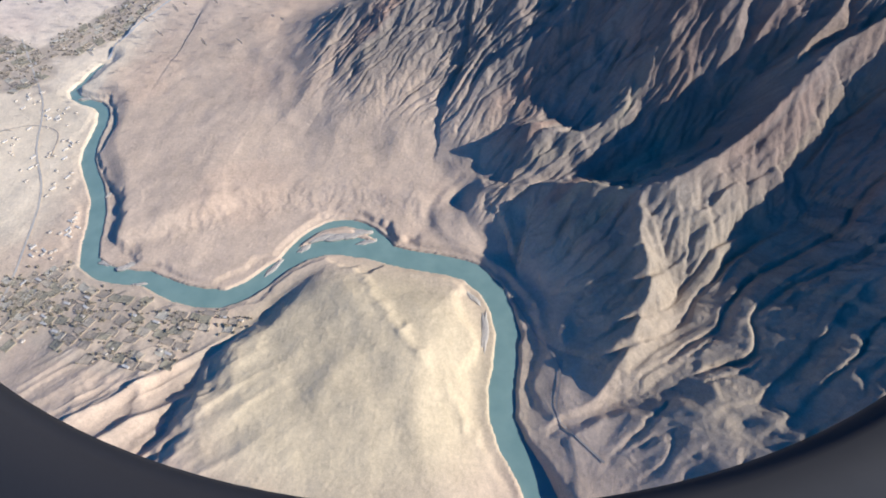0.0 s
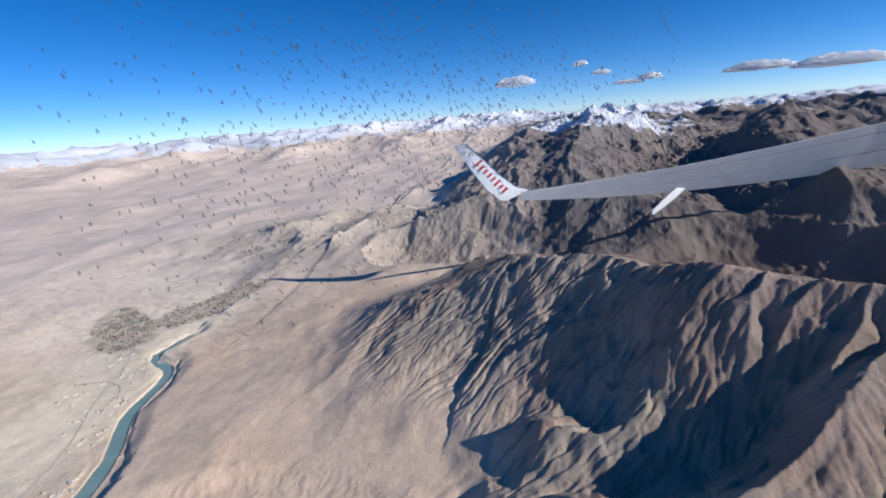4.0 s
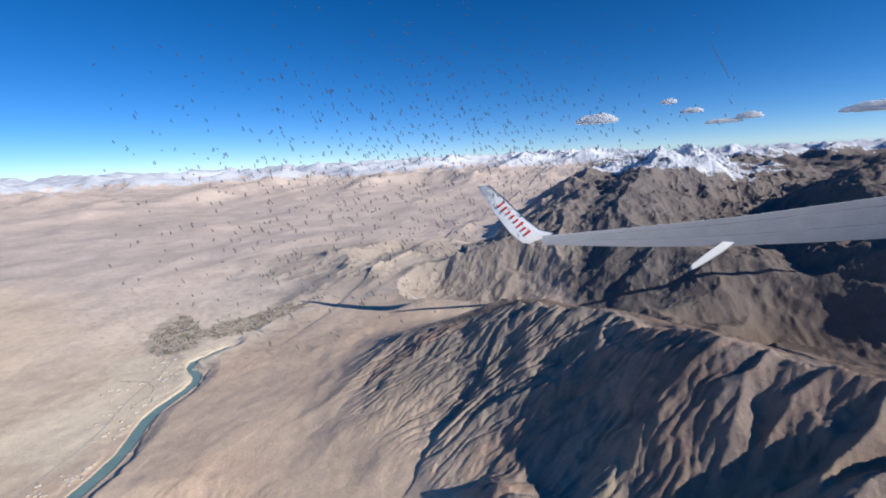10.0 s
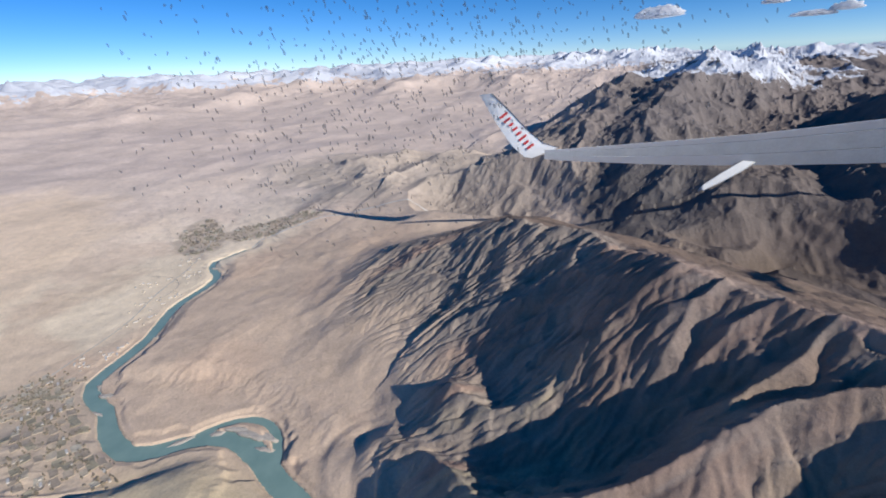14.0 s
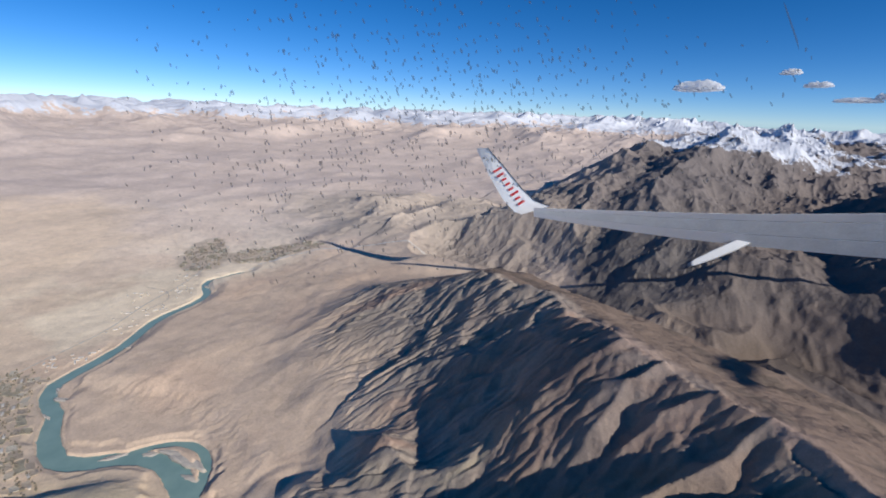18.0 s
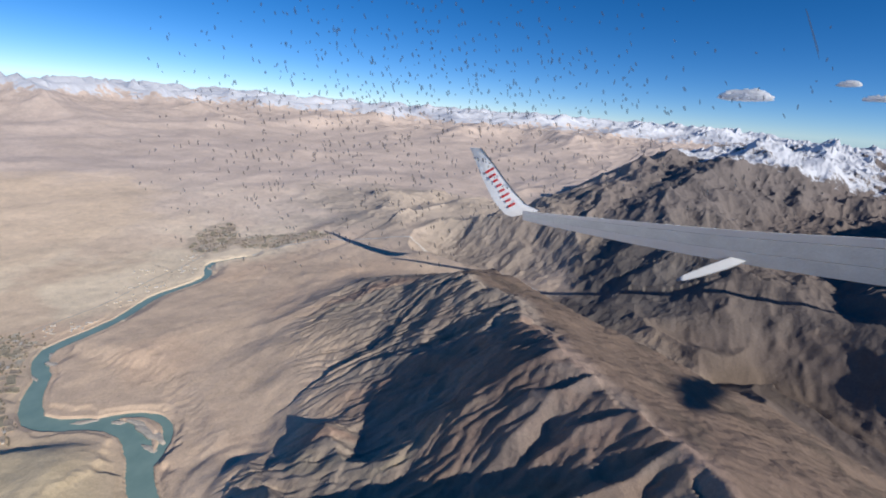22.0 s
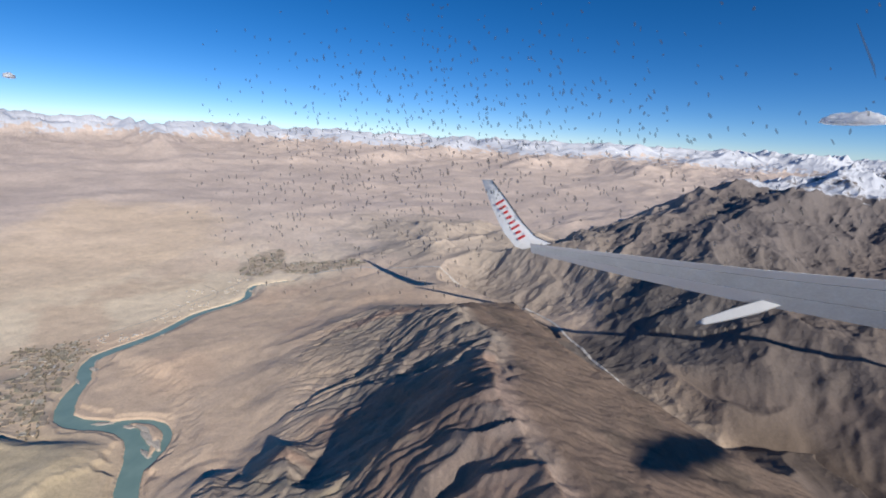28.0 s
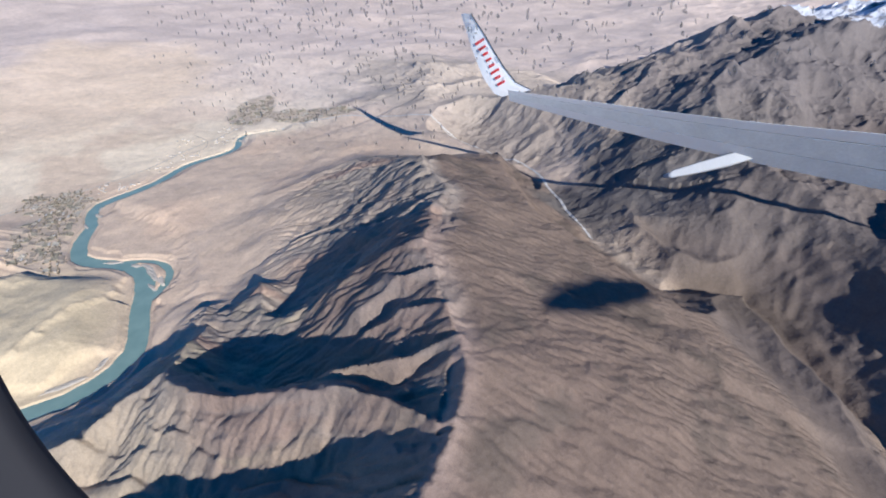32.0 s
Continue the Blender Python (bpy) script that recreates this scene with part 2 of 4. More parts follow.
RIDGES = [  # line, width of the left side, width of the right side, steepness left, steepness right
    ([(-300, 440, -4), (-170, 392, 8), (-118, 372, 26), (-80, 357, 46), (-41, 350, 60), (28, 347, 88), (62, 326, 94), (98, 312, 99), (129, 278, 105), (146, 253, 112), (170, 240, 110), (196, 229, 111), (213, 212, 110), (225, 194, 107), (235, 172, 105), (242, 145, 101), (238, 112, 93), (218, 80, 78), (180, 50, 61), (130, 22, 41), (70, -40, 11)], 225, 165, 1.08, 1.6),
    ([(218, 204, 108), (178, 184, 91), (146, 160, 74), (118, 146, 60), (95, 142, 51), (70, 154, 41), (43, 170, 28), (22, 171, 20), (5, 165, 10)], 70, 70, 1.2, 1.2),
    ([(95, 142, 51), (90, 118, 40), (86, 98, 34), (73, 66, 22), (60, 52, 9)], 60, 60, 1.2, 1.1),
    ([(146, 253, 112), (122, 231, 82), (108, 210, 64), (73, 195, 44), (47, 206, 41), (20, 212, 22)], 75, 75, 1.2, 1.2),
    ([(98, 312, 99), (90, 288, 86), (67, 268, 66), (43, 265, 55), (20, 258, 41), (-8, 246, 23)], 75, 75, 1.2, 1.2),
    ([(28, 347, 88), (5, 312, 60), (-25, 285, 38), (-64, 267, 19)], 75, 75, 1.2, 1.2),
    ([(-41, 350, 60), (-75, 318, 33), (-105, 296, 17)], 60, 60, 1.2, 1.2),
    ([(160, 245, 113), (149, 234, 103), (145, 214, 88), (138, 202, 69), (130, 190, 48)], 60, 60, 1.0, 1.0),
    ([(181, 236, 112), (163, 225, 100), (155, 211, 88), (149, 198, 68)], 60, 60, 1.0, 1.0),
    ([(197, 229, 112), (188, 218, 104), (179, 201, 94), (167, 188, 84)], 60, 60, 1.0, 1.0),
    ([(-290, 625, 14), (-220, 606, 27), (-160, 594, 44), (-118, 590, 58), (-84, 600, 66), (-20, 660, 80), (30, 730, 95), (50, 820, 102), (24, 905, 108), (60, 1050, 122)], 190, 160, 1.2, 1.2),
    ([(-84, 600, 66), (-62, 565, 48), (-30, 545, 14)], 70, 70, 1.2, 1.2),
    ([(30, 730, 95), (30, 640, 76), (25, 585, 56), (40, 540, 20)], 90, 90, 1.2, 1.2),
    ([(206, 488, 22), (198, 510, 46), (196, 545, 64), (170, 590, 80), (130, 630, 92), (108, 674, 112), (120, 760, 122), (150, 880, 134), (200, 1050, 155)], 150, 140, 1.2, 1.2),
    ([(106, 640, 92), (96, 590, 64), (84, 548, 42), (76, 512, 18)], 80, 80, 1.2, 1.2),
    ([(345, 466, 34), (370, 515, 66), (384, 590, 100), (390, 680, 125), (450, 800, 150), (520, 930, 165)], 120, 160, 1.1, 1.2),
    ([(352, 470, 52), (400, 420, 52), (455, 350, 54), (520, 250, 56), (600, 140, 50)], 110, 90, 1.1, 1.1),
    ([(-290, 540, 26), (-235, 522, 19), (-170, 575, 15)], 90, 90, 1.2, 1.2),
    ([(-345, 488, 14), (-327, 492, 21), (-290, 540, 26), (-240, 600, 34), (-200, 700, 46)], 120, 110, 1.3, 1.3),
]


def axis(lo, a, b, hi, step, grow):
    """Grid lines: even from a to b, wider and wider towards lo and hi."""
    mid = list(np.arange(a, b, step))
    out = [mid[-1]]
    w = step
    while out[-1] < hi and hi > b:
        w *= grow
        out.append(out[-1] + w)
    back = [mid[0]]
    w = step
    while back[-1] > lo and lo < a:
        w *= grow
        back.append(back[-1] - w)
    return np.array(back[:0:-1] + mid + out[1:])


STEP = 1.06
XS, YS = axis(-4800, -262, 380, 4800, STEP, 1.021), axis(-700, 12, 432, 432, STEP, 1.021)
YS = np.concatenate((YS[:-1], axis(YS[-1], YS[-1], 725, 4850, 2.0, 1.019)))
X, Y = np.meshgrid(XS, YS, indexing="ij")


def base_land(x, y):
    """The valley floor with its terraces, before the ridges."""
    d, half, bank = to_line(x, y, RIVER[::3])
    d2, half2, _ = to_line(x, y, SIDE_CHANNEL)
    side = d2 - half2 < d - half
    d, half = np.where(side, d2, d), np.where(side, half2, half)
    wob = fbm(x, y, 30, 4, seed=3)
    scarp = smooth(0.0, 4.0 + 5 * np.clip(wob, 0, 1), d - half - 1 - 14 * np.clip(wob + 0.15, 0, 1)) * (0.5 + 0.5 * smooth(-0.3, 0.3, fbm(x, y, 70, 3, seed=5)))
    h = 1.0 + 3.0 * scarp * (1 - 0.7 * np.where(bank > 0, smooth(-195, -215, x), 0)) + 10.0 * smooth(15, 230, d) * np.where(x > -240, 1, 0.6)
    h = h + fbm(x, y, 120, 5, seed=1) * (1.0 + 2.2 * smooth(30, 200, d)) + 0.5 * fbm(x, y, 14, 4, seed=2) * scarp
    # the pale hill inside the bend
    cd, _, cside = along(x, y, [(-80, 140), (-92, 124), (-98, 112), (-103, 98), (-113, 82), (-123, 60), (-131, 36), (-142, 0)])
    hill = smooth(0, 0.35, 1.25 - np.hypot((x + 46) / 88, (y - 56) / 80)) * smooth(-3, 15, cd * cside + 9 * fbm(x, y, 20, 4, seed=9)) * smooth(3, 34, d - half)
    h = h + 10 * hill * (1 + 0.25 * fbm(x, y, 45, 4, seed=6))
    sd, _, sside = along(x, y, [(-55, 130), (-33, 96), (-18, 78), (-3, 59), (6, 42)])
    h = h + 1.7 * smooth(5, 0.5, sd + 3 * fbm(x, y, 12, 3, seed=10)) * ridged(x, y, 9, 3, seed=13) + 1.3 * smooth(3, -3, sd * sside) * smooth(30, 8, sd) * hill
    # the edge of the northern terrace
    td, _, tside = along(x, y, [(-400, 60), (-185, 152), (-140, 173), (-100, 183), (-60, 177), (-20, 166), (30, 185), (200, 300)])
    h = h + 4.2 * smooth(-2, 15, td * tside + 4 * wob) * np.where(bank < 0, smooth(8, 24, d), 0)
    # broken ground south-west of the hill
    bad = smooth(0, 1, 1.3 - np.hypot((x + 150) / 70, (y - 55) / 50))
    h = h + bad * (4 * ridged(x + 0.5 * y, y - 0.5 * x, 34, 5, seed=4) + 5 * ridged(0.6 * x - 0.8 * y, 0.2 * (0.8 * x + 0.6 * y), 17, 4, 0.5, seed=14))
    # low grey hills past the oasis
    dome = smooth(1.1, 0.3, np.hypot((x + 310) / 270, (y - 680) / 190) + 0.3 * fbm(x, y, 110, 4, seed=7))
    h = h + dome * (6 + 26 * ridged(x, y, 105, 6, 0.52, seed=8))
    # upland east of the main ridge
    up = smooth(-120, 120, (x - 60) * 0.75 + (y - 420) * 0.35)
    h = h + up * 6
    return h, d, half


def ridge_height(base, x, y):
    h = base.copy()
    wx, wy = x + 9 * fbm(x, y, 45, 4, seed=11), y + 9 * fbm(x, y, 45, 4, seed=12)
    for number, (line, left, right, pl, pr) in enumerate(RIDGES):
        xs, ys = [p[0] for p in line], [p[1] for p in line]
        m = (x > min(xs) - 260) & (x < max(xs) + 260) & (y > min(ys) - 260) & (y < max(ys) + 260)
        d, z, side = to_line(wx[m], wy[m], line)
        b = base[m]
        u = np.clip(1 - d / (np.where(side > 0, left, right) * np.clip(0.3 + (z - b) / 65, 0.3 if number < 10 else 1, 1)), 0, 1)
        r = b + (z - b) * u ** np.where(side > 0, pl, pr) * (z > b)
        k = 5.0
        g = np.clip(0.5 + 0.5 * (r - h[m]) / k, 0, 1)
        h[m] = h[m] + ((r - h[m]) * g + k * g * (1 - g)) * smooth(0, 0.3, u)
    return h


def snow_massif(x, y):
    """Where the high snow-covered massif stands, 0 to 1."""
    return smooth(1.15, 0.45, np.hypot((x - 230) / 390, (y - 1400) / 560) + 0.3 * fbm(x, y, 260, 4, seed=20))


def far_land(h, x, y):
    """Ranges and plateau that lie farther off."""
    r = np.hypot(x, y)
    east = smooth(-240, 190, x - 0.06 * (y - 700) + 120 * fbm(x, y, 500, 3, seed=21)) * smooth(520, 1000, y + 0.55 * np.clip(x, 0, 2000))
    mass = 74 + 84 * ridged(x, y, 300, 7, 0.58, seed=22) * (0.85 + 0.35 * smooth(1000, 1700, r))
    h = h + east * np.clip(mass - 0.55 * h, -20, 400)
    h = h + snow_massif(x, y) * (34 + 16 * ridged(x, y, 210, 6, 0.5, seed=26))
    plateau = (1 - east) * smooth(500, 1100, r)
    h = h + plateau * (14 + 15 * ridged(x, y, 380, 6, 0.42, seed=23) + 5 * fbm(x, y, 160, 4, seed=24) + 5 * smooth(-0.2, 0.5, fbm(x, y, 420, 3, seed=28)) * ridged(x, y, 105, 6, 0.55, seed=29))
    rim = smooth(1300, 3300, r + 300 * fbm(x, y, 900, 3, seed=27)) * (1 - 0.85 * east)
    h = h + rim * (80 + 135 * ridged(x, y, 560, 6, 0.55, seed=25))
    return h


BASE, DRIVER, HALF = base_land(X, Y)
H = ridge_height(BASE, X, Y)
MOUNT = H - BASE
H = far_land(H, X, Y)
rough = smooth(4, 40, MOUNT)
FD, FS, FSIDE = along(X, Y, [(-300, 440), (-118, 372), (-41, 350), (28, 347), (62, 326), (98, 312), (129, 278), (146, 253), (196, 229), (225, 194), (242, 145), (218, 80), (130, 22), (60, -40)])
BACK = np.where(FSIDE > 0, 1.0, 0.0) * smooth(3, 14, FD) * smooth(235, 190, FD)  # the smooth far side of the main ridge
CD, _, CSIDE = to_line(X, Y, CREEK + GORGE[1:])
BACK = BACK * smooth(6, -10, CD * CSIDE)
even = H.copy()
for _ in range(14):
    even[1:-1, 1:-1] = 0.25 * (even[:-2, 1:-1] + even[2:, 1:-1] + even[1:-1, :-2] + even[1:-1, 2:])
H = H + (even - H) * BACK
H = H + rough * (4.4 * (ridged(X, Y, 52, 6, 0.5, seed=31) - 0.45) + 0.7 * fbm(X, Y, 9, 3, seed=32)) * (1 - 0.45 * BACK)
H = H + BACK * rough * (1.1 * (ridged(X, Y, 17, 4, 0.6, seed=37) - 0.4) + 0.55 * fbm(X, Y, 6, 3, 0.6, seed=40))


# ribs of tilted rock run straight down the north-west face
lean = X * 0.83 + Y * 0.56
across = -X * 0.56 + Y * 0.83 + 10 * fbm(X, Y, 50, 3, seed=71)
rib = 0.6 * ridged(across, lean * 0.07, 34, 3, 0.55, seed=72) + 0.5 * ridged(across + 4 * fbm(X, Y, 20, 3, seed=76), lean * 0.12, 13, 4, 0.55, seed=74) * smooth(-0.4, 0.3, fbm(X, Y, 55, 3, seed=75)) - 0.42
face = np.where(FSIDE < 0, 1.0, 0.0) * smooth(3, 26, FD) * smooth(8, 34, MOUNT) * (Y < 460) * (0.55 + 0.6 * np.clip(0.5 + fbm(X, Y, 70, 3, seed=73), 0, 1))
SOUTH = smooth(255, 195, Y)
H = H + face * rib * (2.6 - 1.2 * SOUTH)
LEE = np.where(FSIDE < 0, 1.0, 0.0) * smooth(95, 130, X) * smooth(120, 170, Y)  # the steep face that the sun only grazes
thin = 0.25 - 1.3 * ridged(across + 3 * fbm(X, Y, 14, 3, seed=77), lean * 0.13, 10.0, 3, 0.6, seed=78) ** 2
H = H + np.where(FSIDE < 0, 1.0, 0.0) * rough * (Y < 460) * (1 - 0.55 * LEE) * (1 - 0.45 * SOUTH) * 4.2 * thin
fine = 0.3 - ridged(across + 2.2 * fbm(X, Y, 9, 3, seed=79), lean * 0.18, 5.2, 2, 0.6, seed=80)
H = H + np.where(FSIDE < 0, 1.0, 0.0) * rough * (Y < 460) * (0.6 + 1.0 * np.clip(fbm(X, Y, 40, 3, seed=81) + 0.4, 0, 1)) * (1 - 0.5 * LEE) * fine


# narrow gullies cut straight down the same face
cuts = np.where(FSIDE < 0, 1.0, 0.0) * smooth(5, 22, MOUNT) * (Y < 460) * (1 - 0.35 * LEE)
wide = smooth(0.55, 0.98, ridged(across + 3 * fbm(X, Y, 16, 3, seed=85), lean * 0.10, 13, 1, seed=86)) * smooth(-0.25, 0.25, fbm(X, Y, 48, 3, seed=87))
slim = smooth(0.5, 0.98, ridged(across + 2 * fbm(X, Y, 11, 3, seed=88), lean * 0.13, 7, 1, seed=89)) * smooth(-0.3, 0.3, fbm(X, Y, 30, 3, seed=90))
H = H - cuts * (2.6 * wide + 1.5 * slim)


# ---- spurs and side spurs: crests that run downhill from the ridges and from each other ----
def slopes(h):
    return np.gradient(h, XS, axis=0), np.gradient(h, YS, axis=1)


def runs(h, px, py, wander, steps, stride, least, seed):
    """Lines that start at these places and run downhill. Rows of x, y, one column a step."""
    r = np.random.default_rng(seed)
    gx, gy = slopes(h)
    px, py = np.array(px, float), np.array(py, float)
    lx, ly = [px.copy()], [py.copy()]
    vx, vy = np.zeros(len(px)), np.zeros(len(px))
    live = np.ones(len(px), bool)
    for _ in range(steps):
        i, j = np.clip(np.searchsorted(XS, px), 1, len(XS) - 2), np.clip(np.searchsorted(YS, py), 1, len(YS) - 2)
        vx, vy = 0.6 * vx - 0.4 * gx[i, j] + wander * r.normal(size=len(px)), 0.6 * vy - 0.4 * gy[i, j] + wander * r.normal(size=len(px))
        n = np.hypot(vx, vy) + 1e-6
        live &= MOUNT[i, j] > least
        px, py = px + live * vx / n * stride, py + live * vy / n * stride
        lx.append(px.copy())
        ly.append(py.copy())
    return np.array(lx), np.array(ly)


def stamp(lx, ly, amp, wide, power):
    """Raises a sharp-backed crest along each line."""
    out = np.zeros(X.shape)
    n = len(lx)
    t = np.linspace(0, 1, n)[:, None]
    moved = np.vstack((np.ones((1, lx.shape[1])), np.hypot(np.diff(lx, axis=0), np.diff(ly, axis=0)))) > 1e-6
    a = (amp[None, :] * (0.25 + 0.75 * np.sin(np.pi * t) ** power)) * moved
    w = wide[None, :] * np.ones_like(a)
    sx, sy, a, w = lx[moved], ly[moved], a[moved], w[moved]
    ci, cj = np.searchsorted(XS, sx), np.searchsorted(YS, sy)
    k = int(np.ceil(wide.max() / STEP))
    for di in range(-k, k + 1):
        i = np.clip(ci + di, 0, len(XS) - 1)
        for dj in range(-k, k + 1):
            j = np.clip(cj + dj, 0, len(YS) - 1)
            v = a * (1 - np.hypot(XS[i] - sx, YS[j] - sy) / w)
            ok = v > 0
            np.maximum.at(out, (i[ok], j[ok]), v[ok])
    return out


spot = np.random.default_rng(3)
sx, sy, bx, by = [], [], [], []
for number, (line, left, right, pl, pr) in enumerate(RIDGES):
    for p, q in zip(line, line[1:]):
        n = math.hypot(q[0] - p[0], q[1] - p[1])
        for _ in range(int(n / (8.5 if number < 10 else 15))):
            u, side = spot.random(), spot.choice((-1, 1)) * spot.uniform(2, 10)
            (sx if number < 10 else bx).append(p[0] + u * (q[0] - p[0]) - side * (q[1] - p[1]) / n)
            (sy if number < 10 else by).append(p[1] + u * (q[1] - p[1]) + side * (q[0] - p[0]) / n)
lx, ly = runs(H, sx, sy, 0.12, 90, 1.5, 7, 1)
CALM = (1 - 0.9 * BACK) * (1 - 0.55 * smooth(1.15, 0.6, np.hypot((X - 128) / 58, (Y - 92) / 60)))
CALM = CALM * np.where(FSIDE < 0, 0.38, 1) * (1 - 0.35 * SOUTH)
fx, fy = runs(H, bx, by, 0.16, 60, 3.0, 7, 8)
first = stamp(lx, ly, spot.uniform(2.0, 6.5, len(sx)), spot.uniform(7, 16, len(sx)), 0.6)
broad = stamp(fx, fy, spot.uniform(4, 11, len(bx)), spot.uniform(14, 26, len(bx)), 0.6)
H = H + (first + broad - 2.0) * rough * CALM
# gullies along the terrace edge above the river
tx, ty = [], []
for p, q in zip([(-175, 166), (-140, 183), (-100, 193), (-60, 188)], [(-140, 183), (-100, 193), (-60, 188), (-15, 178)]):
    for _ in range(16):
        u = spot.random()
        tx.append(p[0] + u * (q[0] - p[0]) + spot.normal() * 2)
        ty.append(p[1] + u * (q[1] - p[1]) + spot.normal() * 3)
gx0, gy0 = runs(H, tx, ty, 0.11, 20, 1.2, -9, 4)
H = H + stamp(gx0, gy0, spot.uniform(0.1, 0.7, len(tx)), spot.uniform(1.6, 3.4, len(tx)), 0.5)
pick = spot.random(lx[::4].shape) < 0.95
s2x, s2y = lx[::4][pick], ly[::4][pick]
s2x, s2y = s2x + spot.normal(size=len(s2x)) * 2.2, s2y + spot.normal(size=len(s2y)) * 2.2
lx2, ly2 = runs(H, s2x, s2y, 0.12, 18, 1.2, 6, 2)
second = stamp(lx2, ly2, spot.uniform(0.5, 2.0, len(s2x)), spot.uniform(1.9, 4.4, len(s2x)), 0.5)
H = H + (second - 0.6) * rough * np.where(FSIDE < 0, 0.75 - 0.45 * LEE, CALM)


def carve(h, line, wall, bend=0.004):
    d, z, _ = to_line(X + 9 * fbm(X, Y, 38, 4, seed=38), Y + 9 * fbm(X, Y, 38, 4, seed=39), line)
    bed = z + np.maximum(0, d - 1.5) * wall + bend * d * d
    return np.where(d < 150, np.minimum(h, bed), h)


H = carve(H, CREEK, 0.26, 0.006)
H = carve(H, GORGE, 0.62, 0.006)
H = carve(H, CANYON, 0.62)
H = H + smooth(560, 700, Y) * smooth(1350, 1000, Y) * smooth(-170, -30, X) * (20 * (ridged(X, Y, 120, 6, 0.5, seed=43) - 0.42))
EAST = smooth(130, 190, X - 0.2 * (Y - 450)) * smooth(395, 450, Y + 0.35 * (X - 200)) * smooth(900, 760, Y) * smooth(3, 16, to_line(X, Y, CREEK + GORGE[1:])[0])
H = H + EAST * (5.0 * (ridged(X, 0.6 * Y, 58, 5, 0.5, seed=33) - 0.45) + 2.6 * (ridged(X + 0.3 * Y, 0.5 * Y, 21, 5, 0.55, seed=34) - 0.4))
H = H + smooth(425, 450, Y) * smooth(760, 700, Y) * smooth(6, 20, MOUNT) * (5.5 * (ridged(X, Y, 62, 5, 0.45, seed=35) - 0.5) + 4.6 * (ridged(X - 0.4 * Y, Y + 0.3 * X, 27, 6, 0.58, seed=36) - 0.45))


def erode(h, step, drops, rounds, life, seed):
    """Rain: drops run downhill in step, cutting gullies and laying down what they carry."""
    r = np.random.default_rng(seed)
    nx, ny = h.shape
    flat = h.ravel()
    for _ in range(rounds):
        px, py = r.random(drops) * (nx - 3) + 1, r.random(drops) * (ny - 3) + 1
        vx, vy = np.zeros(drops), np.zeros(drops)
        load, vel, wet, live = np.zeros(drops), np.ones(drops), np.ones(drops), np.ones(drops)
        for _ in range(life):
            i, j = px.astype(int), py.astype(int)
            u, v = px - i, py - j
            k = i * ny + j
            a, b, c, d = flat[k], flat[k + ny], flat[k + 1], flat[k + ny + 1]
            gx, gy = (b - a) * (1 - v) + (d - c) * v, (c - a) * (1 - u) + (d - b) * u
            z = a * (1 - u) * (1 - v) + b * u * (1 - v) + c * (1 - u) * v + d * u * v
            vx, vy = vx * 0.25 - gx * 0.75, vy * 0.25 - gy * 0.75
            n = np.hypot(vx, vy) + 1e-9
            qx, qy = np.clip(px + vx / n, 1, nx - 2.01), np.clip(py + vy / n, 1, ny - 2.01)
            i2, j2 = qx.astype(int), qy.astype(int)
            u2, v2 = qx - i2, qy - j2
            k2 = i2 * ny + j2
            z2 = (flat[k2] * (1 - u2) + flat[k2 + ny] * u2) * (1 - v2) + (flat[k2 + 1] * (1 - u2) + flat[k2 + ny + 1] * u2) * v2
            dz = z2 - z
            live = live * (dz < 0)
            room = np.maximum(-dz, 0.01) * vel * wet * 5.0
            take = live * np.where(load < room, np.minimum((room - load) * 0.30, -dz * 0.5), 0)
            drop = live * np.where(load > room, np.minimum((load - room) * 0.1, 0.012), 0)
            change = drop - take
            for kk, w in ((k, (1 - u) * (1 - v)), (k + ny, u * (1 - v)), (k + 1, (1 - u) * v), (k + ny + 1, u * v)):
                flat += np.bincount(kk, change * w, flat.size)
            load = load - change
            vel = np.sqrt(np.clip(vel * vel - dz * 2.0, 0.05, 12))
            wet *= 0.975
            px, py = qx, qy
    return flat.reshape(nx, ny)


i0, i1 = np.searchsorted(XS, -200), np.searchsorted(XS, 378)
j0, j1 = np.searchsorted(YS, 13), np.searchsorted(YS, 430)
patch = H[i0:i1, j0:j1].copy()
worn = np.clip(erode(patch.copy(), STEP, 9000, 5, 40, 5), patch - 3, patch + 1.5)
edge = np.minimum(smooth(0, 18, np.minimum(np.arange(i1 - i0), np.arange(i1 - i0)[::-1]))[:, None], smooth(0, 18, np.minimum(np.arange(j1 - j0), np.arange(j1 - j0)[::-1]))[None, :])
keep = edge * smooth(3, 16, MOUNT[i0:i1, j0:j1]) * (1 - 0.72 * BACK[i0:i1, j0:j1]) * np.where(FSIDE[i0:i1, j0:j1] < 0, 0.4, 1)
H[i0:i1, j0:j1] = patch + (worn - patch) * keep

# the river bed
WET = HALF - 1.7 + 0.8 * fbm(X, Y, 9, 3, seed=41)
bed = -1.6 + 2.2 * np.clip((DRIVER - WET) / 2.2, 0, 1) + 1.3 * np.maximum(0, DRIVER - WET - 1.2)
H = np.where(DRIVER < WET + 22, np.minimum(H, bed), H)

# ---- tints of the ground ----
gy_, gx_ = np.gradient(H, YS, axis=1), np.gradient(H, XS, axis=0)
SLOPE = np.hypot(gx_, gy_)


def paint(tint, color, mask):
    return tint + (np.array(color) - tint) * mask[..., None]


